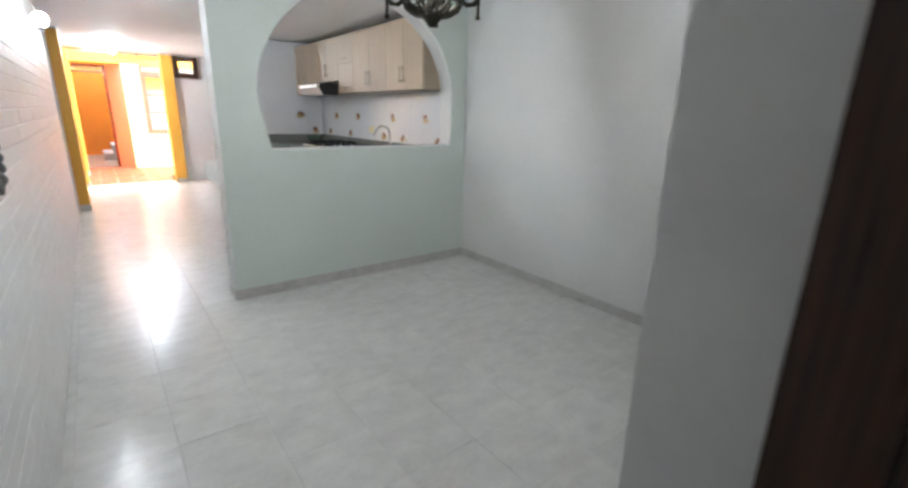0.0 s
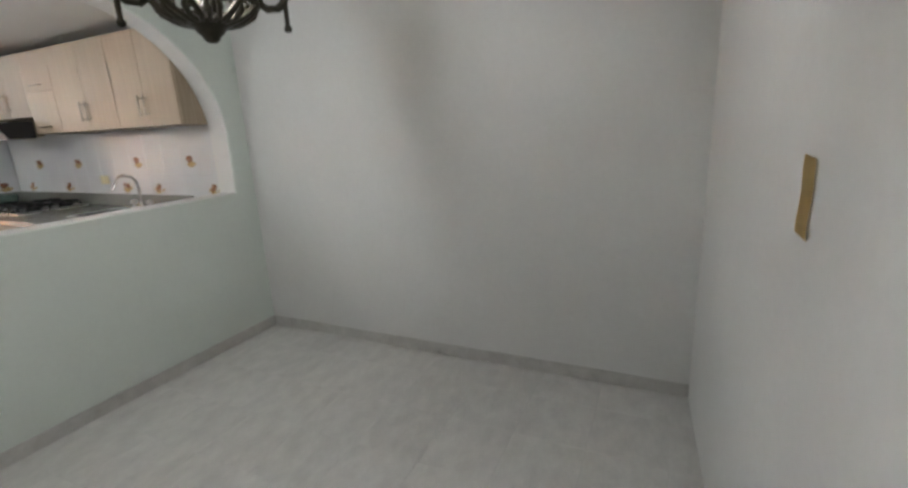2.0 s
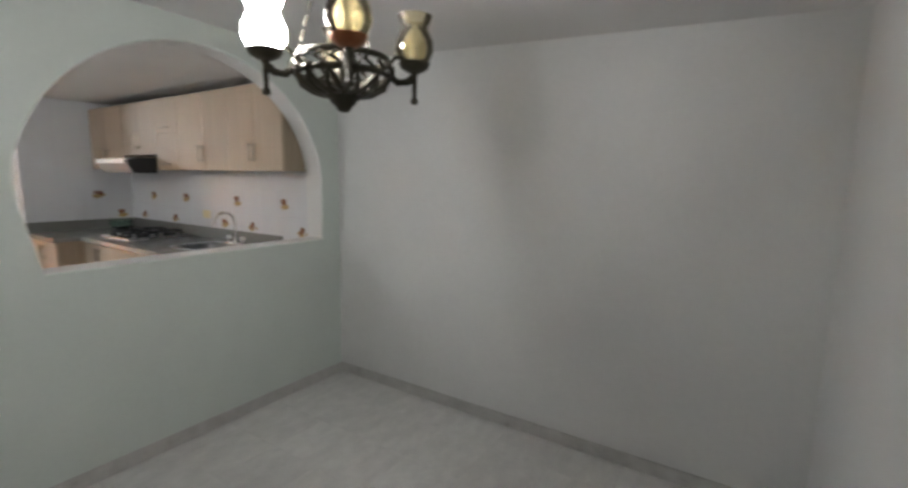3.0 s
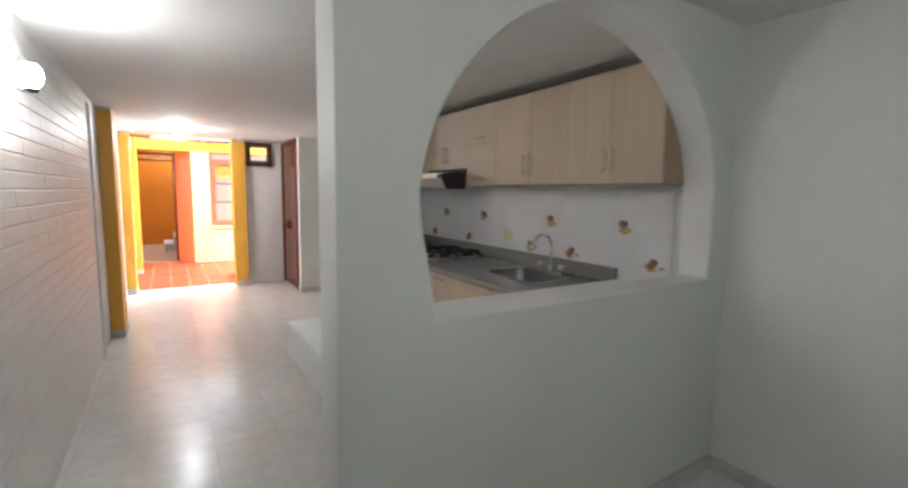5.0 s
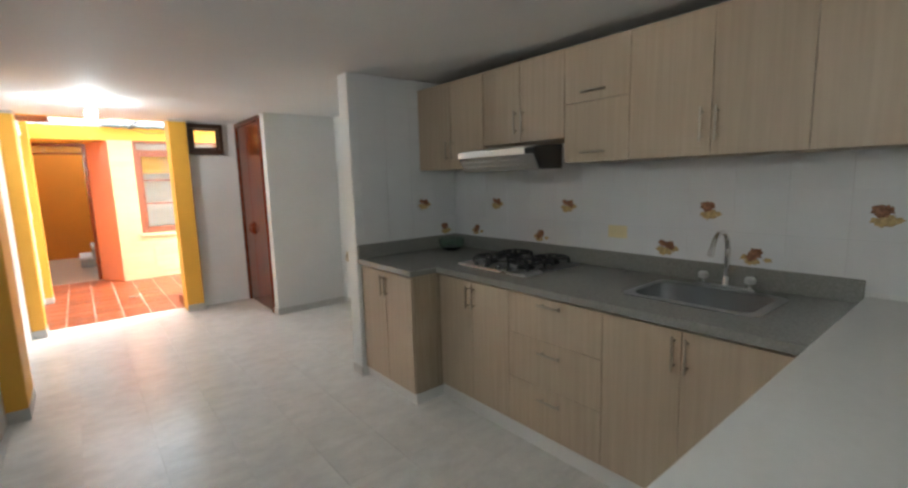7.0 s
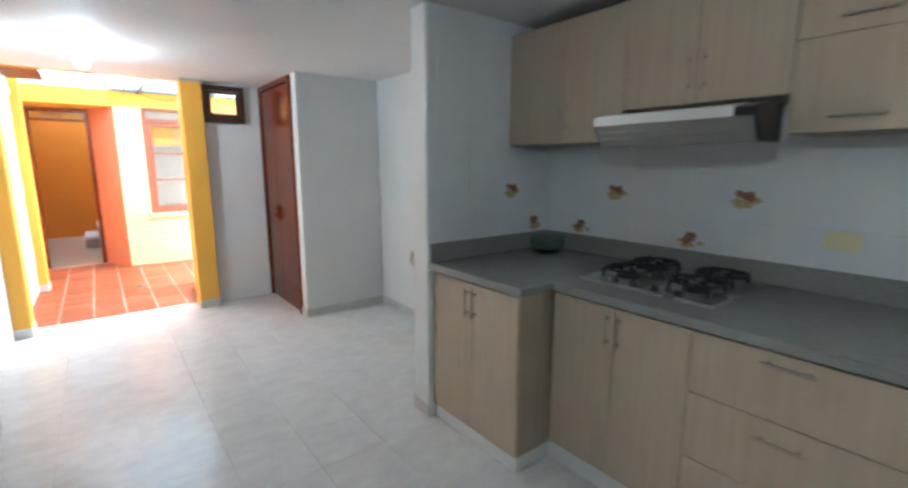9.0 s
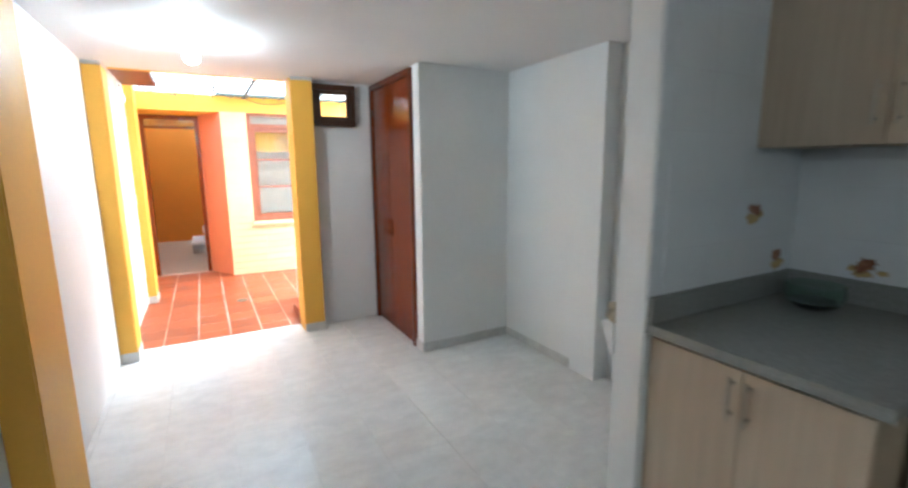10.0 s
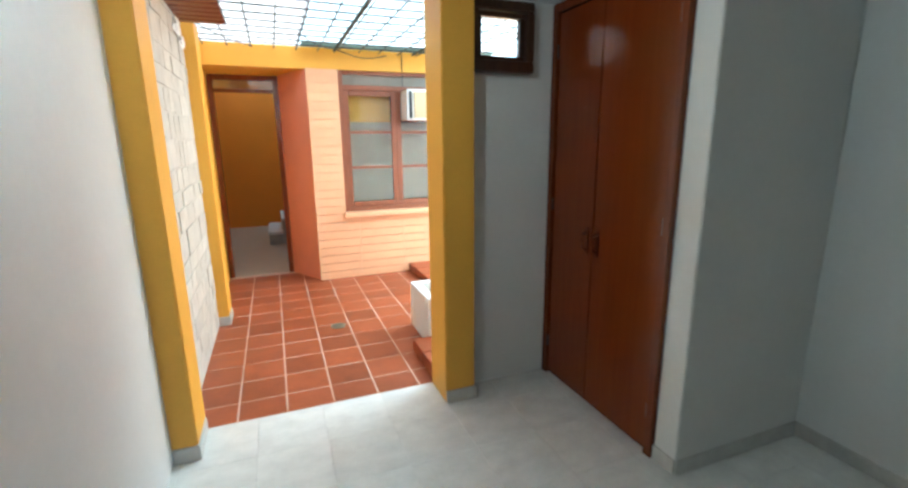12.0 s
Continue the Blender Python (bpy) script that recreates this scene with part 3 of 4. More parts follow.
cabinet(lc, 2.490, 3.128, 0.075, B1, 2.915, 0.88, [(2.490, 2.80, 0.075, BD, 'v', (2.775, 0.74)), (2.80, 3.128, 0.075, BD, 'v', (2.825, 0.74))], "pale oak corner cabinet returning along the wall end")
tagged(box_part("kickboard_corner", (2.925, 3.175, 2.4905, 3.128, 0.0, 0.0745), M_white, None, 0.003), "white plinth under the corner cabinet", "kickboard", "", "structure")
tagged(box_part("kickboard", (3.145, 3.16, 0.527, 2.49, 0.0, 0.10), M_white), "white kickboard under the base cabinets", "kickboard", "", "structure")


def rounded(x0, x1, y0, y1, r, n=5):
    pts = []
    for cx, cy, a in ((x1 - r, y1 - r, 0), (x0 + r, y1 - r, 90), (x0 + r, y0 + r, 180), (x1 - r, y0 + r, 270)):
        for k in range(n + 1):
            t = radians(a + 90 * k / n)
            pts.append((cx + r * math.cos(t), cy + r * math.sin(t)))
    return pts


def worktop():
    """L-shaped grey granite worktop with a hole for the sink, and its upstand."""
    ob = thing("worktop", (0, 0, 0), "grey speckled granite worktop with a low upstand", "worktop")
    z0, z1 = 0.852, 0.888
    bm = bmesh.new()
    sx0, sx1, sy0, sy1 = 3.30, 3.66, 0.76, 1.28
    xf = 3.085
    for d in ((xf, sx0, 0.527, 2.45), (sx1, KR - 0.001, 0.527, 2.45), (sx0, sx1, 0.527, sy0), (sx0, sx1, sy1, 2.45), (2.886, KR - 0.001, 2.45, YK - 0.001)):
        add_box(bm, *d, z0, z1)
    bmesh.ops.remove_doubles(bm, verts=bm.verts, dist=0.0002)
    part("slab", bm, M_granite, ob)
    bm = bmesh.new()
    add_box(bm, KR - 0.022, KR - 0.001, 0.527, YK - 0.022, z1, 0.985, 0.003)
    add_box(bm, 2.888, KR - 0.001, YK - 0.022, YK - 0.001, z1, 0.985, 0.003)
    part("upstand", bm, M_granite, ob)


worktop()


def sink():
    ob = thing("sink", (3.48, 1.02, 0.888), "rectangular stainless steel sink set in granite", "sink")
    outer, inner = rounded(-0.20, 0.20, -0.28, 0.28, 0.05), rounded(-0.165, 0.165, -0.245, 0.245, 0.06)
    low = rounded(-0.14, 0.14, -0.22, 0.22, 0.06)
    bm = bmesh.new()
    rings = []
    for pts, z in ((outer, 0.001), (outer, 0.005), (inner, 0.005), (inner, -0.01), (low, -0.15)):
        rings.append([bm.verts.new((u, v, z)) for u, v in pts])
    for a, b in zip(rings, rings[1:]):
        for k in range(len(a)):
            j = (k + 1) % len(a)
            bm.faces.new((a[k], a[j], b[j], b[k]))
    bm.faces.new(rings[-1])
    part("bowl", bm, M_sink, ob, "", True)
    bm = bmesh.new()
    add_lathe(bm, [(0.0, -0.149), (0.035, -0.149), (0.04, -0.146)], 16)
    part("drain", bm, M_chrome, ob, "round chrome drain", True)


sink()


def faucet():
    ob = thing("faucet", (3.69, 1.0, 0.889), "chrome gooseneck faucet with two clear knobs", "faucet")
    bm = bmesh.new()
    add_box(bm, -0.025, 0.025, -0.13, 0.13, 0, 0.022, 0.008)
    part("base", bm, M_chrome, ob)
    bm = bmesh.new()
    pts = [(0, 0, 0.02), (0, 0, 0.19)] + [(-0.085 + 0.085 * math.cos(radians(a)), 0, 0.19 + 0.085 * math.sin(radians(a))) for a in range(15, 151, 15)] + [(-0.178, 0, 0.205), (-0.186, 0, 0.19)]
    add_tube(bm, pts, 0.0115, 12)
    add_cyl(bm, (0, 0, 0.02), (0, 0, 0.06), 0.019, 0.014, 14)
    part("spout", bm, M_chrome, ob, "", True)
    bm = bmesh.new()
    add_cyl(bm, (-0.178, 0, 0.207), (-0.190, 0, 0.178), 0.014, 0.014, 14)
    part("aerator", bm, M_chrome, ob, "", True)
    for y in (-0.10, 0.10):
        bm = bmesh.new()
        add_lathe(bm, [(0.012, 0.02), (0.012, 0.035), (0.016, 0.04)], 10, (0, y, 0))
        stem = part("knob_stem", bm, M_chrome, ob, "", True)
        bm = bmesh.new()
        add_lathe(bm, [(0.012, 0.038), (0.022, 0.042), (0.024, 0.060), (0.016, 0.070), (0.0, 0.072)], 10, (0, y, 0))
        part("knob", bm, M_satin, stem, "pale faceted knob")


faucet()


def cooktop():
    ob = thing("cooktop", (3.50, 2.13, 0.888), "steel gas cooktop with four black burners", "cooktop")
    bm = bmesh.new()
    add_box(bm, -0.27, 0.24, -0.29, 0.29, 0.001, 0.012, 0.005)
    part("plate", bm, M_steel, ob)
    for x in (-0.10, 0.13):
        for y in (-0.15, 0.15):
            bm = bmesh.new()
            add_lathe(bm, [(0.055, 0.012), (0.055, 0.02), (0.038, 0.022), (0.038, 0.032), (0.0, 0.034)], 18, (x, y, 0))
            part("burner", bm, M_black, ob, "", True)
            bm = bmesh.new()
            for k in range(4):
                a = radians(45 + 90 * k)
                c, s = math.cos(a), math.sin(a)
                add_tube(bm, [(x + 0.11 * c, y + 0.11 * s, 0.012), (x + 0.105 * c, y + 0.105 * s, 0.045), (x + 0.085 * c, y + 0.085 * s, 0.055), (x + 0.03 * c, y + 0.03 * s, 0.052)], 0.009, 8)
            ring = [(x + 0.095 * math.cos(radians(t)), y + 0.095 * math.sin(radians(t)), 0.05) for t in range(0, 361, 20)]
            add_tube(bm, ring, 0.006, 6)
            part("grate", bm, M_iron, ob, "", True)
    for k in range(4):
        bm = bmesh.new()
        add_lathe(bm, [(0.018, 0.012), (0.018, 0.02), (0.013, 0.034), (0.0, 0.036)], 12, (-0.235, -0.14 + 0.093 * k, 0))
        part("knob", bm, M_black, ob, "", True)


cooktop()


def hood():
    ob = thing("cooker_hood", (3.24, 1.775, 1.507), "slim steel cooker hood with a black side", "cooker hood")
    W = 0.615
    bm = bmesh.new()
    add_prism(bm, [(0.0, 0.055), (0.0, 0.080), (0.10, 0.098), (0.224, 0.098), (0.224, -0.030), (0.05, -0.030)], 'y', 0.006, W - 0.006)
    part("body", bm, M_black, ob)
    bm = bmesh.new()
    add_prism(bm, [(-0.004, 0.05), (-0.004, 0.083), (0.0, 0.083), (0.0, 0.05)], 'y', 0.07, W)
    add_prism(bm, [(0.0, 0.081), (0.10, 0.0995), (0.10, 0.102), (0.0, 0.085)], 'y', 0.07, W)
    part("front_strip", bm, M_satin, ob, "brushed steel front strip")
    bm = bmesh.new()
    add_prism(bm, [(-0.002, 0.048), (0.045, -0.034), (0.049, -0.030), (0.002, 0.052)], 'y', 0.01, W - 0.01)
    part("visor", bm, M_visor, ob, "slanted smoked grey visor")
    for f in (0.3, 0.62):
        bm = bmesh.new()
        x_, z_ = -0.006 + 0.047 * f, 0.048 - 0.082 * f
        add_box(bm, x_, x_ + 0.004, 0.08, W - 0.02, z_ - 0.004, z_ + 0.004, 0.001)
        part("visor_rib", bm, M_visor, ob)
    for y in (0.0, W - 0.005):
        bm = bmesh.new()
        add_prism(bm, [(0.0, 0.05), (0.0, 0.084), (0.10, 0.101), (0.224, 0.101), (0.224, -0.030), (0.048, -0.030)], 'y', y, y + 0.005)
        part("side_cheek", bm, M_black, ob, "black side cheek")


hood()


# ---- lamps ----
def chandelier():
    ob = thing("chandelier", (2.327, -1.738, 1.639), "aged bronze chandelier with four amber glass shades and one lit", "chandelier")
    bm = bmesh.new()
    add_lathe(bm, [(0.0, 0.0), (0.012, 0.002), (0.018, 0.008), (0.022, 0.016), (0.030, 0.022), (0.036, 0.032), (0.052, 0.040), (0.058, 0.048), (0.052, 0.053), (0.0, 0.05)], 24)
    part("bottom_bowl", bm, M_bronze, ob, "", True)
    for z, r in ((0.092, 0.116), (0.132, 0.112)):
        bm = bmesh.new()
        add_tube(bm, [(r * math.cos(radians(t)), r * math.sin(radians(t)), z) for t in range(0, 361, 12)], 0.008, 8)
        part("ring", bm, M_bronze, ob, "", True)
    for k in range(12):
        a = radians(30 * k)
        bm = bmesh.new()
        loop = [(0.050, -0.05, 0.045), (0.078, -0.16, 0.050), (0.104, -0.10, 0.066), (0.116, 0.0, 0.088), (0.104, 0.10, 0.066), (0.078, 0.16, 0.050), (0.050, 0.05, 0.045)]
        add_tube(bm, [(q * math.cos(a + d), q * math.sin(a + d), z) for q, d, z in loop], 0.0075, 6)
        part("leaf_scroll", bm, M_bronze, ob, "", True)
    for k in range(20):
        a = radians(18 * k)
        bm = bmesh.new()
        add_tube(bm, [(0.116 * math.cos(a), 0.116 * math.sin(a), 0.085), (0.126 * math.cos(a + 0.12), 0.126 * math.sin(a + 0.12), 0.098), (0.126 * math.cos(a - 0.05), 0.126 * math.sin(a - 0.05), 0.112), (0.116 * math.cos(a + 0.05), 0.116 * math.sin(a + 0.05), 0.125)], 0.006, 6)
        part("scroll", bm, M_bronze, ob, "", True)
    bm = bmesh.new()
    add_lathe(bm, [(0.0, 0.07), (0.02, 0.07), (0.026, 0.10), (0.014, 0.13), (0.014, 0.2), (0.024, 0.23), (0.01, 0.27), (0.008, H1 - 1.69), (0.05, H1 - 1.69), (0.06, H1 - 1.63)], 16)
    part("stem", bm, M_bronze, ob, "", True)
    for k in range(3):
        a = radians(120 * k + 20)
        bm = bmesh.new()
        n = 12
        for i in range(n):
            f0, f1 = i / n, (i + 0.8) / n
            p = [Vector((0.11 * (1 - f) * math.cos(a), 0.11 * (1 - f) * math.sin(a), 0.13 + f * 0.42)) for f in (f0, f1)]
            add_cyl(bm, p[0], p[1], 0.0035, None, 6)
        part("chain", bm, M_bronze, ob)
    for k in range(4):
        a = radians(CHAND_TURN + 90 * k)
        c, s = math.cos(a), math.sin(a)
        R = 0.185
        bm = bmesh.new()
        add_tube(bm, [(0.112 * c, 0.112 * s, 0.105), (0.14 * c, 0.14 * s, 0.085), (0.165 * c, 0.165 * s, 0.088), (R * c, R * s, 0.105)], 0.010, 8)
        add_tube(bm, [(0.115 * c, 0.115 * s, 0.125), (0.135 * c, 0.135 * s, 0.15), (0.15 * c, 0.15 * s, 0.145), (0.148 * c, 0.148 * s, 0.13)], 0.006, 6)
        add_lathe(bm, [(0.0, 0.03), (0.009, 0.033), (0.011, 0.042), (0.006, 0.05), (0.007, 0.10), (0.012, 0.115)], 12, (R * c, R * s, 0))
        arm = part("arm", bm, M_bronze, ob, "", True)
        bm = bmesh.new()
        add_lathe(bm, [(0.0, 0.112), (0.018, 0.114), (0.036, 0.124), (0.042, 0.138), (0.038, 0.140), (0.0, 0.130)], 20, (R * c, R * s, 0))
        part("cup", bm, M_copper if k == 1 else M_bronze, arm, "round drip cup", True)
        bm = bmesh.new()
        prof = [(0.030, 0.136), (0.042, 0.147), (0.051, 0.168), (0.049, 0.194), (0.038, 0.217), (0.034, 0.228), (0.046, 0.256)]
        if k == 0:
            add_lathe(bm, prof + [(0.0, 0.255)], 20, (R * c, R * s, 0))
            part("shade", bm, M_lit, arm, "glowing white glass shade", True)
        else:
            add_lathe(bm, prof + [(r - 0.003, z) for r, z in reversed(prof)], 20, (R * c, R * s, 0))
            part("shade", bm, M_amber, arm, "clear amber tulip glass shade", True)
            bm = bmesh.new()
            add_lathe(bm, [(0.0, 0.131), (0.013, 0.131), (0.013, 0.165), (0.011, 0.18), (0.024, 0.205), (0.020, 0.225), (0.0, 0.235)], 12, (R * c, R * s, 0))
            part("bulb", bm, M_whitepl, arm, "unlit white bulb", True)


CHAND_TURN = 140
chandelier()


def ceiling_bulb():
    ob = thing("ceiling_lamp", (1.553, 5.2, H2), "bare lit bulb in a white ceiling socket", "lamp")
    bm = bmesh.new()
    add_lathe(bm, [(0.0, 0.0), (0.055, 0.0), (0.055, -0.010), (0.036, -0.022), (0.022, -0.045), (0.0, -0.045)], 20)
    part("socket", bm, M_whitepl, ob, "conical white socket", True)
    bm = bmesh.new()
    add_lathe(bm, [(0.0, -0.0455), (0.014, -0.0455), (0.018, -0.056), (0.033, -0.075), (0.041, -0.096), (0.041, -0.112), (0.032, -0.133), (0.016, -0.144), (0.0, -0.146)], 20)
    part("bulb", bm, M_bulb, ob, "glowing white bulb", True)


ceiling_bulb()


def sconce():
    ob = thing("wall_sconce", (WL, 1.03, 1.872), "wall sconce with a glowing white globe on grey iron scrolls", "wall lamp")
    bm = bmesh.new()
    add_box(bm, 0, 0.012, -0.14, -0.08, -0.09, 0.09, 0.005)
    part("back_plate", bm, M_steel, ob)
    bm = bmesh.new()
    add_tube(bm, [(0.01, -0.11, 0.0), (0.05, -0.08, -0.04), (0.08, -0.04, -0.075), (0.10, 0.0, -0.075)], 0.006, 8)
    part("arm", bm, M_steel, ob, "", True)
    bm = bmesh.new()
    add_lathe(bm, [(0.0, -0.08), (0.022, -0.075), (0.028, -0.06), (0.0, -0.058)], 16, (0.10, 0, 0))
    part("cup", bm, M_bronze, ob, "", True)
    bm = bmesh.new()
    add_lathe(bm, [(0.020, -0.058), (0.034, -0.04), (0.041, -0.012), (0.036, 0.012), (0.022, 0.028), (0.0, 0.032)], 24, (0.10, 0, 0))
    part("globe", bm, M_sconce, ob, "glowing white glass globe", True)


sconce()
# ---- trims and skirtings ----
def skirting(x0, x1, y0, y1):
    return tagged(box_part("baseboard", (x0, x1, y0, y1, 0.0, 0.075), M_skirt, None, 0.003), "low grey marbled skirting tile along the wall", "baseboard", "", "structure")


skirting(1.80, WR - 0.01, -0.133, -0.1235)
skirting(WR - 0.01, WR - 0.0005, -2.96, -0.1235)
skirting(1.79, 1.7995, -0.125, 0.042)
skirting(2.966, NR - 0.01, YN - 0.02, YN - 0.0105)
skirting(NR - 0.01, NR - 0.0005, 4.42, YN - 0.011)
skirting(3.91, 3.9195, YK2 + 0.002, 4.185)
skirting(2.875, 2.8845, YK - 0.005, YK2 + 0.005)
skirting(2.955, 2.9645, YN - 0.012, 5.334)
tagged(box_part("trim_brick_end", (0.875, 0.906, 3.405, 3.45, 0.0, H2 - 0.06), M_white, None, 0.006), "slim white edge strip ending the brick facing", "trim", "", "structure")


# ---- entrance ----
def entrance_door():
    ob = thing("door_entrance", (1.79, -3.28, 0), "dark brown varnished entrance door standing open in its frame", "door", "", "structure")
    bm = bmesh.new()
    add_box(bm, -0.055, 0.03, -0.11, -0.002, 0.0, 2.12, 0.006)
    part("door_frame", bm, M_dark, ob)
    bm = bmesh.new()
    add_box(bm, -0.05, -0.008, -0.98, -0.115, 0.01, 2.07, 0.004)
    leaf = part("door_leaf", bm, M_dark, ob)
    for z0, z1 in ((0.15, 0.95), (1.1, 1.95)):
        bm = bmesh.new()
        add_box(bm, -0.058, -0.045, -0.86, -0.24, z0, z1, 0.006)
        part("panel", bm, M_dark, leaf)


entrance_door()


def tape():
    bm = bmesh.new()
    n = 6
    grid = [[bm.verts.new((0.034 * (2 * i - 1) + 0.010 * (k / n - 0.5), 0.0012 * math.sin(k * 1.3 + i), -0.077 + 0.154 * k / n)) for i in range(2)] for k in range(n + 1)]
    for a, b in zip(grid, grid[1:]):
        bm.faces.new((a[0], a[1], b[1], b[0]))
    bmesh.ops.solidify(bm, geom=list(bm.faces), thickness=0.0008)
    ob = part("tape_strip", bm, M_tape)
    ob.matrix_world = pose(2.52, -3.036, 1.245, 0, -4, 3.5)
    tagged(ob, "strip of yellowed masking tape on the white wall", "tape")


tape()


def iron_scroll():
    """Unlit wrought sconce whose curled tail hangs on the brick wall near the entrance."""
    ob = thing("iron_sconce", (WL + 0.003, -1.47, 1.20), "grey wrought iron scroll sconce on the white brick wall", "wall lamp")
    for turn in (0.0, math.pi):
        bm = bmesh.new()
        pts = [(0.024 + 0.010 * math.sin(k * 0.8 + turn), 0.012 * math.cos(k * 0.8 + turn) + 0.018 * math.sin(k * 0.22), -0.14 + 0.0085 * k) for k in range(29)]
        add_tube(bm, pts, 0.0085, 8)
        part("twisted_rod", bm, M_greyiron, ob, "", True)
    bm = bmesh.new()
    add_box(bm, 0, 0.012, -0.022, 0.022, -0.03, 0.09, 0.005)
    part("back_plate", bm, M_greyiron, ob)
    bm = bmesh.new()
    add_tube(bm, [(0.022, 0.028 * math.cos(k * 0.7) * (1 - k / 14), -0.15 + 0.028 * math.sin(k * 0.7) * (1 - k / 14)) for k in range(11)], 0.007, 8)
    part("tail_curl", bm, M_greyiron, ob, "", True)


iron_scroll()


# ---- small kitchen things ----
def outlet_plate():
    ob = thing("socket_plate", (KR - 0.006, 1.63, 1.105), "cream double socket plate on the tiles", "socket")
    bm = bmesh.new()
    add_box(bm, -0.006, 0, -0.06, 0.06, -0.036, 0.036, 0.003)
    part("plate", bm, M_plastic, ob)
    for y in (-0.026, 0.026):
        bm = bmesh.new()
        add_box(bm, -0.008, -0.005, y - 0.019, y + 0.019, -0.022, 0.022, 0.002)
        part("outlet", bm, M_plastic, ob)


outlet_plate()


def glass_bowl():
    ob = thing("glass_bowl", (3.60, 2.93, 0.889), "clear glass bowl standing on the worktop corner", "bowl")
    bm = bmesh.new()
    prof = [(0.0, 0.0), (0.05, 0.0), (0.085, 0.02), (0.10, 0.055), (0.095, 0.095)]
    add_lathe(bm, prof + [(r - 0.004, max(z, 0.005)) for r, z in reversed(prof[1:])] + [(0.0, 0.005)], 24)
    part("bowl", bm, M_bowl, ob, "", True)
    bm = bmesh.new()
    add_lathe(bm, [(0.0, 0.006), (0.07, 0.012), (0.082, 0.03), (0.0, 0.034)], 18)
    part("contents", bm, M_black, ob, "dark contents", True)


glass_bowl()


def plaster_patch():
    """Torn plaster on the back corner of the wall end: a brown lump with a pale curl under it."""
    ob = thing("torn_plaster", (2.885, 3.272, 0.90), "torn brown plaster lump with a pale curl on the wall corner", "plaster patch")
    bm = bmesh.new()
    bmesh.ops.create_icosphere(bm, subdivisions=3, radius=1.0)
    for v in bm.verts:
        q = 1 + 0.5 * noise.noise(v.co * 2.3) + 0.3 * noise.noise(v.co * 5.0)
        v.co = Vector((0.020 + 0.020 * q * v.co.x, max(0.0005, 0.018 + 0.026 * q * v.co.y), -0.022 + 0.042 * q * v.co.z))
    part("lump", bm, M_plaster, ob)
    bm = bmesh.new()
    curl = [(0.0005, -0.06), (0.035, -0.05), (0.062, -0.065), (0.058, -0.085), (0.045, -0.12), (0.02, -0.17), (0.0005, -0.18)]
    add_prism(bm, curl, 'x', 0.002, 0.03)
    part("curl", bm, M_white, ob, "pale plaster curl")


plaster_patch()


# ---- patio ----
def patio_door():
    ob = thing("door_patio", (0.891, YD + 0.002, 0.0), "red-brown wooden door frame with a glazed strip, door open", "door", "", "structure")
    W, Z = 0.668, 2.134
    bm = bmesh.new()
    add_box(bm, 0, 0.05, 0, 0.09, 0, Z, 0.005)
    add_box(bm, W - 0.05, W, 0, 0.09, 0, Z, 0.005)
    add_box(bm, 0.05, W - 0.05, 0, 0.09, Z - 0.05, Z, 0.005)
    add_box(bm, 0.05, W - 0.05, 0, 0.09, Z - 0.17, Z - 0.14, 0.004)
    part("door_frame", bm, M_mahog, ob)
    bm = bmesh.new()
    add_box(bm, 0.05, W - 0.05, 0.04, 0.045, Z - 0.14, Z - 0.05)
    part("pane", bm, M_transom, ob, "glass transom with strengthened sky reflection")


patio_door()


# opaque grey-brown for a top pane, its reflection held in the colour
M_topstrip = mat("grey_pane_reflection", (0.22, 0.19, 0.155), 0.35, var=0.2, scale=6, bump=0.05)


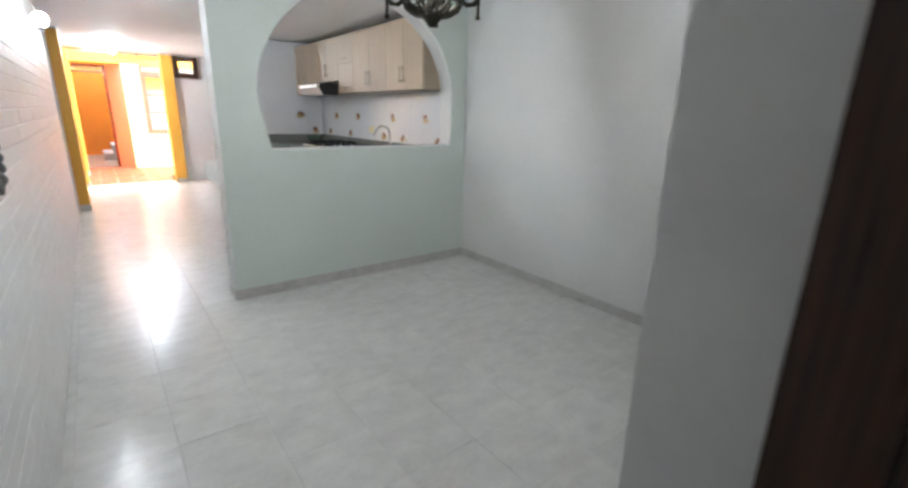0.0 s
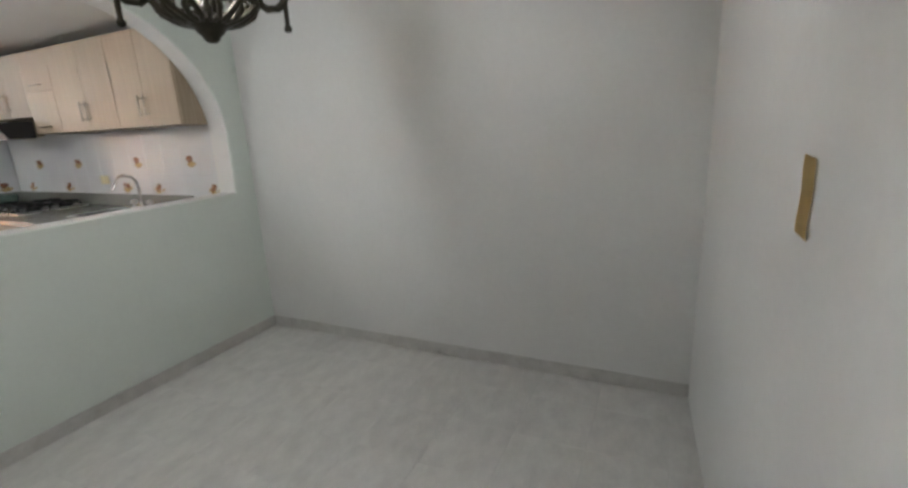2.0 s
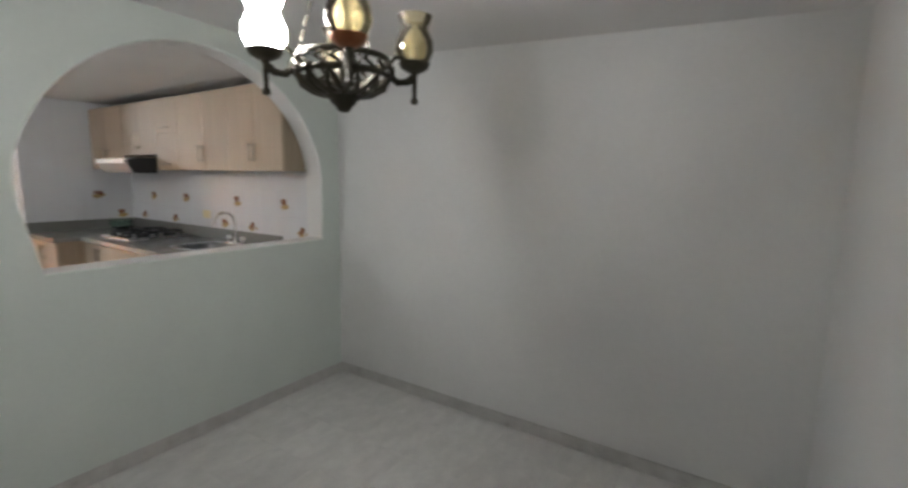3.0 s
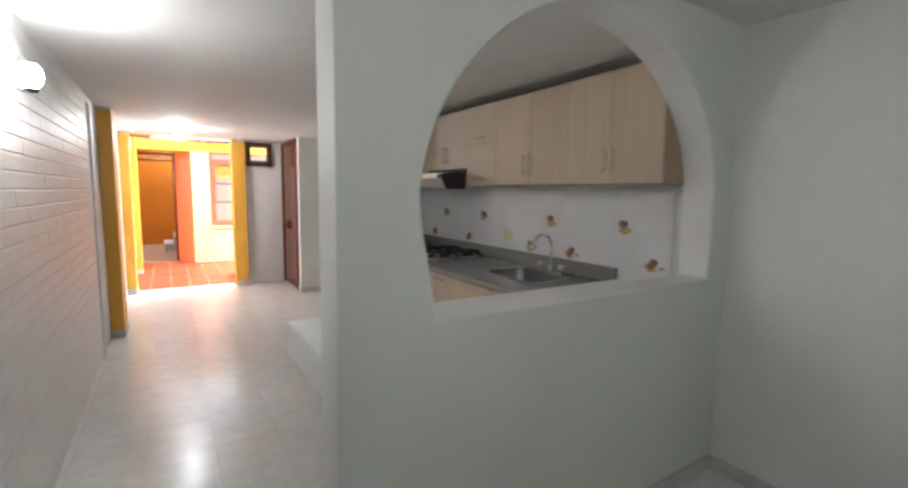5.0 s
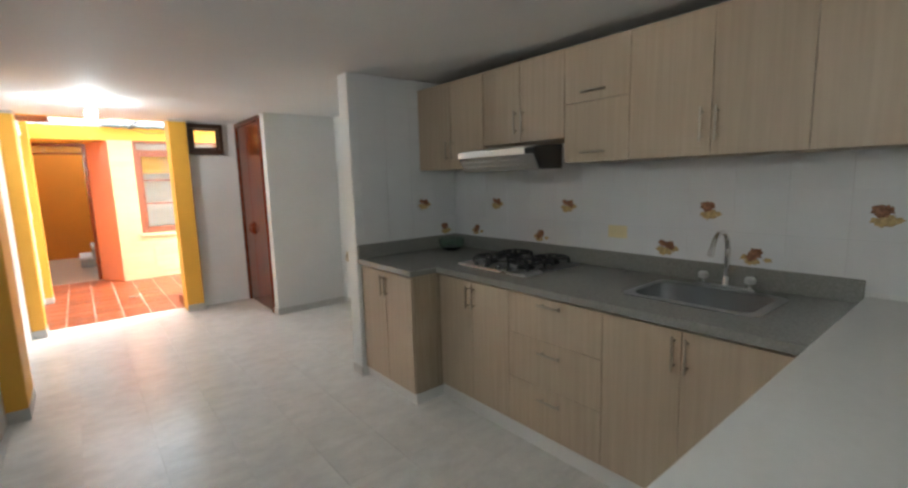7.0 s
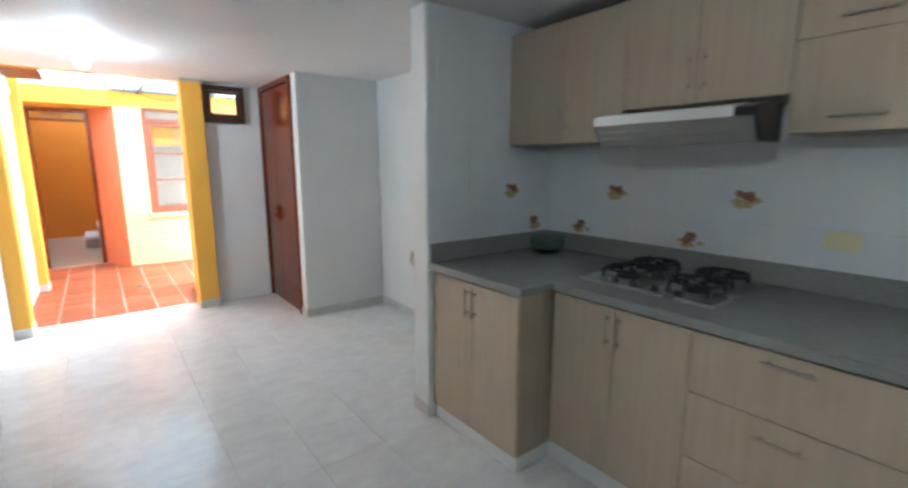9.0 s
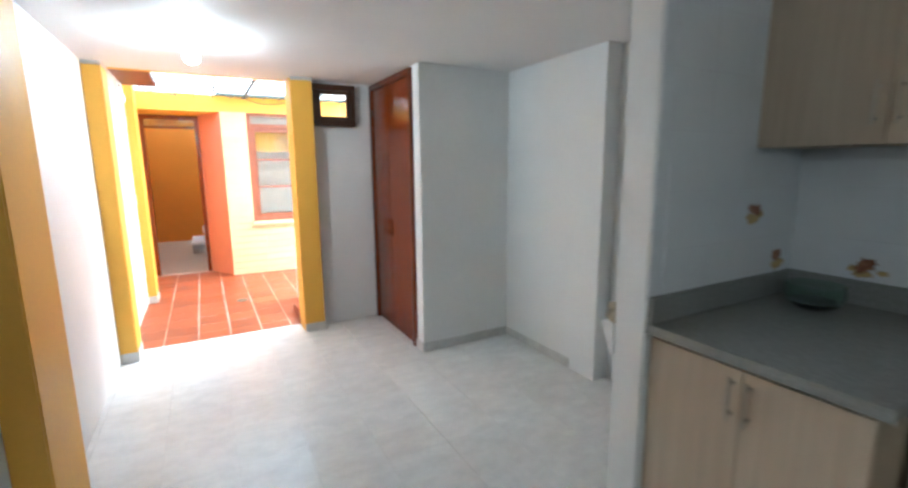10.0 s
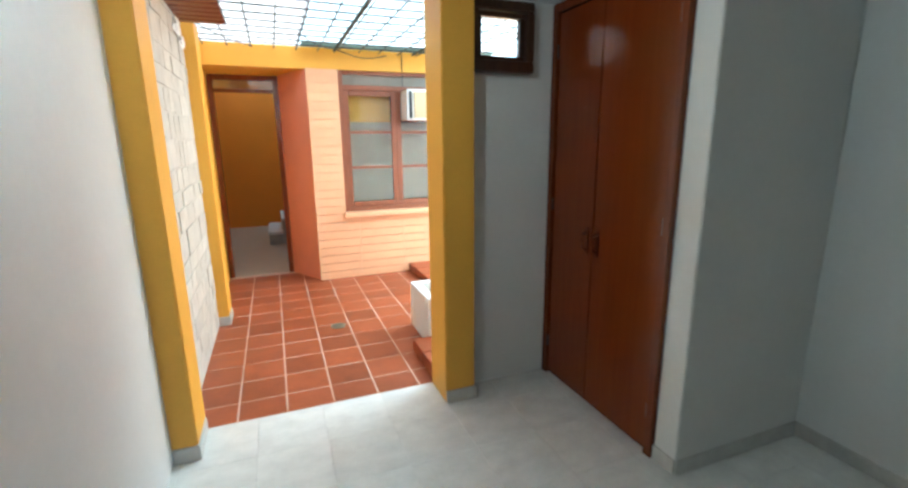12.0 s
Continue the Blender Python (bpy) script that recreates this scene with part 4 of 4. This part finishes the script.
def patio_window():
    """Two-leaf wooden window with three panes a leaf, a top strip and a plastered sill."""
    ob = thing("window_patio", (2.12, YP + 0.03, 0.72), "brown wooden two-leaf window with small panes and a pale sill", "window", "", "structure")
    W, Z = 1.20, 1.44
    bm = bmesh.new()
    for d in ((0, 0.05, 0, Z), (W - 0.05, W, 0, Z), (0.05, W - 0.05, 0, 0.045), (0.05, W - 0.05, Z - 0.035, Z), (0.05, W - 0.05, Z - 0.19, Z - 0.14)):
        add_box(bm, d[0], d[1], 0, 0.10, d[2], d[3], 0.005)
    part("window_frame", bm, M_winwood, ob)
    bm = bmesh.new()
    add_box(bm, 0.05, W - 0.05, 0.05, 0.08, Z - 0.14, Z - 0.035)
    part("top_strip", bm, M_topstrip, ob, "grey pane above the leaves, its reflection put into the colour")
    half = (W - 0.10) / 2
    for i in range(2):
        a = 0.05 + i * half
        b = a + half
        bm = bmesh.new()
        bars = [(a, a + 0.055, 0.045, Z - 0.19), (b - 0.055, b, 0.045, Z - 0.19), (a + 0.055, b - 0.055, 0.045, 0.10), (a + 0.055, b - 0.055, Z - 0.245, Z - 0.19)]
        for k in (1, 2):
            zc = 0.10 + k * (Z - 0.345) / 3
            bars.append((a + 0.055, b - 0.055, zc - 0.015, zc + 0.015))
        for d in bars:
            add_box(bm, d[0] + 0.001, d[1] - 0.001, 0.02, 0.065, d[2] + 0.001, d[3] - 0.001, 0.003)
        leaf = part("sash", bm, M_winwood, ob)
        for k in range(3):
            z0 = 0.10 + k * (Z - 0.345) / 3
            bm = bmesh.new()
            add_box(bm, a + 0.055, b - 0.055, 0.04, 0.044, z0 + 0.015, z0 + (Z - 0.345) / 3 - 0.015)
            pane = part("pane", bm, M_glass, leaf)
            pane.visible_shadow = False
    bm = bmesh.new()
    add_box(bm, -0.01, W + 0.05, -0.10, 0.10, -0.055, -0.001, 0.012)
    part("window_sill", bm, M_salmon, ob, "pale plastered sill")


patio_window()
wall("wall_window_side", (3.32, 6.0, YP, YP + 0.2, -0.1, 2.16), M_salmon, "salmon painted brick beside the window")


def curtain():
    bm = bmesh.new()
    n = 60
    rows_ = []
    for z in (0.80, 1.985):
        rows_.append([bm.verts.new((2.16 + 1.12 * k / n, YP + 0.26 + 0.003 * math.sin(k * 0.35) + 0.001 * math.sin(k * 2.3), z)) for k in range(n + 1)])
    for k in range(n):
        bm.faces.new((rows_[0][k], rows_[0][k + 1], rows_[1][k + 1], rows_[1][k]))
    bmesh.ops.solidify(bm, geom=list(bm.faces), thickness=0.002)
    ob = thing("curtain", (0, 0, 0), "pale curtain toned like sky reflected in the panes, with a yellow upper blind behind glass", "curtain")
    part("net", bm, M_curtain, ob, "", True)
    bm = bmesh.new()
    add_box(bm, 2.16, 2.70, YP + 0.235, YP + 0.24, 1.66, 1.98, 0.002)
    part("blind", bm, M_blind, ob, "yellow blind")
    bm = bmesh.new()
    add_cyl(bm, (2.12, YP + 0.25, 1.99), (3.32, YP + 0.25, 1.99), 0.012, None, 10)
    part("rail", bm, M_winwood, ob)


curtain()


def air_conditioner():
    ob = thing("air_conditioner", (2.78, YP - 0.21, 1.665), "white boxy window air conditioner with a beige grille", "air conditioner")
    bm = bmesh.new()
    add_box(bm, 0, 0.50, 0.02, 0.34, 0, 0.31, 0.01)
    part("case", bm, M_whitepl, ob)
    bm = bmesh.new()
    add_box(bm, 0.07, 0.47, 0.004, 0.02, 0.025, 0.285, 0.004)
    part("grille", bm, M_greyboard, ob, "beige grille")
    for k in range(7):
        bm = bmesh.new()
        add_box(bm, 0.08, 0.46, 0.0, 0.004, 0.04 + k * 0.035, 0.052 + k * 0.035)
        part("slat", bm, M_greyboard, ob)
    bm = bmesh.new()
    add_box(bm, 0.02, 0.05, 0.008, 0.02, 0.02, 0.29, 0.003)
    part("dark_strip", bm, M_black, ob, "dark strip left of the grille")
    bm = bmesh.new()
    for d in ((0.0, 0.5, -0.006, 0.0), (0.0, 0.5, 0.31, 0.316), (0.5, 0.506, -0.006, 0.316)):
        add_box(bm, d[0], d[1], 0.03, 0.33, d[2], d[3], 0.002)
    part("mounting_frame", bm, M_winwood, ob, "dark thin mounting frame")


air_conditioner()


def planter():
    ob = thing("planter_box", (2.375, 6.852, 0), "low white plastered planter box on the patio floor", "planter")
    for d in ((0, 0.9, 0, 0.07), (0, 0.9, 0.39, 0.46), (0, 0.07, 0.0705, 0.3895), (0.83, 0.9, 0.0705, 0.3895)):
        bm = bmesh.new()
        add_box(bm, d[0], d[1], d[2], d[3], 0.0, 0.36, 0.006)
        part("side_wall", bm, M_white, ob)
    bm = bmesh.new()
    add_box(bm, 0.07, 0.83, 0.07, 0.39, 0.0, 0.30)
    part("soil", bm, M_ground, ob, "dry grey soil")
    ob = thing("tiled_kerb", (2.25, 6.385, 0), "low dark terracotta tiled kerb before the planter", "kerb")
    for i in range(3):
        for j in range(2):
            bm = bmesh.new()
            add_box(bm, i * 0.235 + 0.003, i * 0.235 + 0.232, j * 0.232 + 0.003, j * 0.232 + 0.229, 0.0, 0.085, 0.005)
            part("tile", bm, M_terra, ob)
    ob = thing("patio_step", (2.80, YP - 0.76, 0), "low terracotta step against the salmon wall", "step")
    for i in range(3):
        for j in range(3):
            bm = bmesh.new()
            add_box(bm, i * 0.25 + 0.003, i * 0.25 + 0.247, j * 0.25 + 0.003, j * 0.25 + 0.247, 0.0, 0.09, 0.004)
            part("tile", bm, M_terra, ob)


planter()
bm = bmesh.new()
add_lathe(bm, [(0.0, 0.0), (0.06, 0.0), (0.06, 0.006), (0.045, 0.007), (0.0, 0.005)], 18)
for k in range(4):
    add_box(bm, -0.04, 0.04, -0.03 + k * 0.018, -0.024 + k * 0.018, 0.006, 0.009)
ob = part("floor_drain", bm, mat("dull_olive_metal", (0.24, 0.21, 0.15), 0.5, 0.5, var=0.2, scale=20))
ob.location = (1.815, 7.50, 0.001)
tagged(ob, "round grey drain set in terracotta tiles", "drain")


def patio_roof():
    ob = thing("patio_roof", (0, 0, 2.31), "wire mesh and translucent sheets over the patio", "roof", "", "structure")
    bm = bmesh.new()
    for k in range(15):
        x_ = 0.745 + k * 0.2
        add_tube(bm, [(x_, 6.30, 0.02), (x_, 7.6, 0.012 + 0.012 * math.sin(k)), (x_, 9.15, 0.02)], 0.0064, 5)
    for k in range(14):
        y_ = 6.42 + k * 0.205
        add_tube(bm, [(0.70, y_, 0.028), (2.2, y_ + 0.01 * math.sin(2 * k), 0.02), (3.80, y_, 0.028)], 0.0064, 5)
    tagged(part("wire_mesh", bm, M_wire, ob, "dark wire mesh"), "", "", "", "stuff")
    for a, b, q in ((2.115, 2.105, 0.016), (3.0, 2.9, 0.012)):
        bm = bmesh.new()
        add_cyl(bm, (a, 6.38, 0.03), (b, 9.14, 0.025), q, None, 10)
        part("beam", bm, M_rod, ob, "thin grey-green beam")
    for a, b, sag in (((0.97, 7.72, -0.015), (1.36, 8.84, 0.02), 0.03), ((1.72, 8.10, 0.01), (2.12, 8.70, 0.01), 0.035), ((2.10, 8.70, 0.01), (2.62, 8.84, 0.0), 0.05), ((2.785, YP - 0.015, 0.02), (2.785, YP - 0.015, -0.30), 0.0)):
        a, b = Vector(a), Vector(b)
        bm = bmesh.new()
        add_tube(bm, [a.lerp(b, i / 10) - Vector((0, 0, sag * math.sin(math.pi * i / 10))) for i in range(11)], 0.0045, 6)
        part("cable", bm, M_wire, ob, "thin sagging cable")
    bm = bmesh.new()
    add_box(bm, 1.78, 3.75, YP - 0.28, YP - 0.01, 0.043, 0.046)
    part("patch_strip", bm, M_strip, ob, "grey-green weathered strip along the wall")
    for i, m_ in enumerate((M_sheetpink, M_roofsheet, M_roofsheet)):
        bm = bmesh.new()
        x0 = 0.62 + i * 1.12
        n = 56
        lo = [(x0 + 1.14 * k / n, 0.056 + 0.003 * i + 0.006 * math.sin(k * math.pi / 2)) for k in range(n + 1)]
        for k in range(n):
            bm.faces.new([bm.verts.new((lo[k][0], 6.2, lo[k][1])), bm.verts.new((lo[k + 1][0], 6.2, lo[k + 1][1])), bm.verts.new((lo[k + 1][0], 9.3, lo[k + 1][1])), bm.verts.new((lo[k][0], 9.3, lo[k][1]))])
        bmesh.ops.remove_doubles(bm, verts=bm.verts, dist=0.0002)
        part("sheet", bm, m_, ob, "translucent corrugated sheet", True)


M_strip = translucent("weathered_strip", (0.30, 0.32, 0.28))
M_sheetpink = translucent("pink_translucent_sheet", (0.49, 0.42, 0.395))
patio_roof()


def eave():
    """Strip of red-brown battens under the wire mesh, along the stone wall."""
    ob = thing("slatted_panel", (0.935, 6.42, 2.255), "red-brown slatted wooden strip under the patio roof", "roof panel")
    for x_ in (0.02, 0.262):
        bm = bmesh.new()
        add_box(bm, x_, x_ + 0.024, 0.0, 1.34, 0.0165, 0.044, 0.003)
        part("bearer", bm, M_rod, ob, "weathered grey bearer")
    for k in range(12):
        bm = bmesh.new()
        y_ = 0.012 + k * 0.1105
        add_box(bm, 0.0, 0.285, y_, y_ + 0.082, 0.0, 0.016, 0.004)
        part("slat", bm, M_winwood, ob)


eave()


def plaster_chip():
    """Broken pale plaster left at the head of the stone wall beside the slats."""
    for y, z, q in ((7.60, 2.20, 0.055), (7.74, 2.13, 0.04)):
        bm = bmesh.new()
        bmesh.ops.create_icosphere(bm, subdivisions=3, radius=1.0)
        for v in bm.verts:
            w = 1 + 0.5 * noise.noise(v.co * 1.9 + Vector((y, z, 0))) + 0.25 * noise.noise(v.co * 4.5)
            v.co = Vector((max(0.0, 0.02 * w * v.co.x + 0.01), q * 1.3 * w * v.co.y, q * w * v.co.z))
        ob = part("plaster_chip", bm, M_white)
        ob.location = (0.919, y, z)
        tagged(ob, "broken white plaster lump on the pale stone wall", "plaster", "plaster lumps on the stone wall")


plaster_chip()


def stairs():
    ob = thing("stairs", (1.29, 10.95, 0.0), "white tiled stair steps rising along the orange wall", "stairs")
    for k in range(8):
        bm = bmesh.new()
        add_box(bm, k * 0.19, (k + 1) * 0.19 + 0.02, 0, 0.9, k * 0.19 + 0.15, (k + 1) * 0.19, 0.005)
        part("tread", bm, M_white, ob)
        bm = bmesh.new()
        add_box(bm, k * 0.19 + 0.012, (k + 1) * 0.19 + 0.012, 0.02, 0.9, 0.0, k * 0.19 + 0.15)
        part("riser", bm, M_concrete, ob, "grey stair base")


stairs()

# ---- wall tiles of the kitchen ----
U, V = 0.2145, 0.207
wt = bmesh.new()
add_box(wt, -0.006, 0.0, -U / 2 + 0.0004, U / 2 - 0.0004, -V / 2 + 0.0004, V / 2 - 0.0004, 0.0008)
wt = mesh_of("wall_tile", wt, M_walltile)


def flower_mesh(material, seed, leaf):
    rnd = random.Random(seed)
    bm = bmesh.new()
    for k in range(6 if leaf else 5):
        r = rnd.uniform(0.010, 0.016) if leaf else rnd.uniform(0.014, 0.021)
        u, v = (rnd.uniform(-0.045, 0.045), rnd.uniform(-0.036, 0.0)) if leaf else (rnd.uniform(-0.028, 0.028), rnd.uniform(-0.012, 0.028))
        t0 = rnd.uniform(0, 3)
        ring = []
        for i in range(12):
            t = 2 * math.pi * i / 12
            q = r * (1 + 0.28 * math.cos(5 * t + t0))
            ring.append((u + (1.7 if leaf else 1.0) * q * math.cos(t), v + q * math.sin(t)))
        add_prism(bm, ring, 'x', -0.0012 - 0.0002 * k - (0 if leaf else 0.0009), 0.0)
    return mesh_of("flower_print", bm, material)


prints = [(flower_mesh(M_flower, s, False), flower_mesh(M_leaf, s + 9, True)) for s in range(3)]
FLOWERS = {(1, 0), (1, 3), (1, 7), (1, 10), (0, 2), (0, 4), (0, 8), (0, 11), (0, 6), (0, -1)}
tiles_wall = tagged(box_part("wall_tile_bed", (KR + 0.0005, KR + 0.005, 0.045, YK - 0.001, 0.94, 1.50), M_walltile), "white grout bed of the kitchen wall tiles", "wall", "", "structure")
tiles_end = tagged(box_part("wall_tile_bed_end", (2.887, KR, YK - 0.0045, YK - 0.0005, 0.94, 2.17), M_walltile), "white grout bed on the kitchen end wall", "wall", "", "structure")


def flower_on(tile, k):
    for me, lab in zip(prints[k % 3], ("brown and red printed flower", "ochre printed leaves")):
        o = new("flower_print", me)
        o.parent = tile
        o.location = (-0.0062, 0, 0)
        o["label"] = lab


for r in range(3):
    for k in range(-2, 13):
        yc = 0.486 + k * U
        if yc + U / 2 > YK - 0.003 or yc - U / 2 < 0.04:
            continue
        o = new("wall_tile", wt)
        o.parent = tiles_wall
        o.location = (KR + 0.001, yc, 1.041 + r * V)
        if (r, k) in FLOWERS and not (r == 0 and k == 6):
            flower_on(o, k)
for r in range(6):
    for k in range(4):
        o = new("wall_tile", wt)
        o.parent = tiles_end
        o.matrix_world = pose(3.39 + (1.45 - k) * U, YK - 0.0005, 1.041 + r * V, 0, 0, 90)
        if (r, k) in ((1, 1), (0, 0)):
            flower_on(o, k)

# ---- repeated small pieces of floors and walls ----
T = 0.33
tm = tile_mesh("floor_tile", T - 0.0011, T - 0.0011, 0.012, 0.0004, M_tile)
yy = YE - T / 2
while yy > -3.6:
    for i in range(10):
        cx = 1.58 - 3 * T + T / 2 + i * T
        if cx - T / 2 > 3.95:
            continue
        o = new("floor_tile", tm)
        o.parent = floor
        o.location = (cx, yy, random.uniform(-0.0004, 0.0))
    yy -= T

S, D = 0.2535, 0.2455
pm = tile_mesh("terracotta_tile", S - 0.010, D - 0.011, 0.016, 0.0015, M_terra)
for i in range(12):
    for j in range(13):
        cx, cy = 0.889 - S / 2 + i * S, 6.327 + D / 2 + j * D
        if cx > 3.95 or cy + D / 2 > YD + 0.03 or (cy - D / 2 > YP and cx > 1.9):
            continue
        o = new("terracotta_tile", pm)
        o.parent = patio
        o.location = (cx, cy, random.uniform(-0.001, 0.001))
        if j == 0:
            o.scale.y = 0.80
            o.location.y = cy + 0.025
# ---- long white bricks of the corridor wall ----
BH, BL = 0.0735, 0.37


def brick_box(bm, y0, y1, z0, z1, x0=-0.013, x1=0.0):
    """A brick with its face edges rounded off."""
    e = 0.004
    back = [bm.verts.new((x0, y, z)) for y, z in ((y0, z0), (y1, z0), (y1, z1), (y0, z1))]
    mid = [bm.verts.new((x1 - e, v.co.y, v.co.z)) for v in back]
    low = [bm.verts.new((x1 - e * 0.3, y, z)) for y, z in ((y0, z0 + e * 0.3), (y1, z0 + e * 0.3), (y1, z1 - e * 0.3), (y0, z1 - e * 0.3))]
    face = [bm.verts.new((x1, y, z)) for y, z in ((y0, z0 + e), (y1, z0 + e), (y1, z1 - e), (y0, z1 - e))]
    for lo, hi in ((back, mid), (mid, low), (low, face)):
        for k in range(4):
            bm.faces.new((lo[k], lo[(k + 1) % 4], hi[(k + 1) % 4], hi[k]))
    bm.faces.new(face)


bricks = bmesh.new()
brick_box(bricks, -BL / 2 + 0.0001, BL / 2 - 0.0001, -BH / 2 + 0.0025, BH / 2 - 0.0025)
brick_mesh = mesh_of("brick", bricks, M_brickw)
rnd = random.Random(11)
rest = bmesh.new()
for r in range(31):
    zc = 0.0305 - BH / 2 + (r + 1) * BH
    yc = 3.40 - BL / 2 + (BL / 2 if r % 2 else 0)
    while yc > -3.3:
        dx, dz = rnd.uniform(-0.0006, 0.0006), rnd.uniform(-0.001, 0.001)
        y1 = min(yc + BL / 2, 3.40)
        if yc + BL / 2 > 3.41 or yc < -0.2 or zc > 2.13:
            brick_box(rest, yc - BL / 2 + 0.0004, y1 - 0.0004, zc + dz - BH / 2 + 0.0025, min(zc + dz + BH / 2 - 0.0025, 2.29), -0.013 + dx, dx)
        else:
            o = new("brick", brick_mesh)
            o.parent = wall_left
            o.location = (WL + dx, yc, zc + dz)
        yc -= BL
o = part("brick_rest", rest, M_brickw, wall_left)
o.location = (WL, 0, 0)
tagged(o, "", "", "", "stuff")

# ---- long salmon bricks of the far patio wall ----
SH = 0.088
for r in range(24):
    z0 = r * SH
    z1 = min(z0 + SH, 2.158)
    runs = [(1.814, 2.118)] if 0.66 < z0 + 0.05 < 2.2 else [(1.814, 2.26), (2.26, 2.75), (2.75, 3.315)]
    for a, b in runs:
        bm = bmesh.new()
        add_box(bm, a + 0.001, b - 0.001, -0.012, 0.0, z0 + 0.004, z1 - 0.004)
        o = part("brick", bm, M_salmon, wall_far)
        o.location = (0, YP, 0)

# ---- stones of the patio side wall ----
rnd = random.Random(5)
z = 0.02
while z < 2.28:
    h = rnd.uniform(0.10, 0.17)
    y = 6.375
    while y < 7.85:
        w = rnd.uniform(0.12, 0.30)
        y1 = min(y + w, 7.866)
        if y1 - y > 0.05:
            bm = bmesh.new()
            pr = [(y + 0.001 + rnd.uniform(0, 0.010), z + 0.001), (y1 - 0.001, z + 0.001 + rnd.uniform(0, 0.012)), (y1 - 0.006 - rnd.uniform(0, 0.015), min(z + h, 2.30) - 0.002), (y + 0.006, min(z + h, 2.30) - 0.006 - rnd.uniform(0, 0.014))]
            add_prism(bm, pr, 'x', -0.004, rnd.choice((0.002, 0.003, 0.003, 0.004, 0.004, 0.008)))
            o = part("stone", bm, M_stone, wall_stone)
            o.location = (0.918, 0, 0)
        y = y1
    z += h
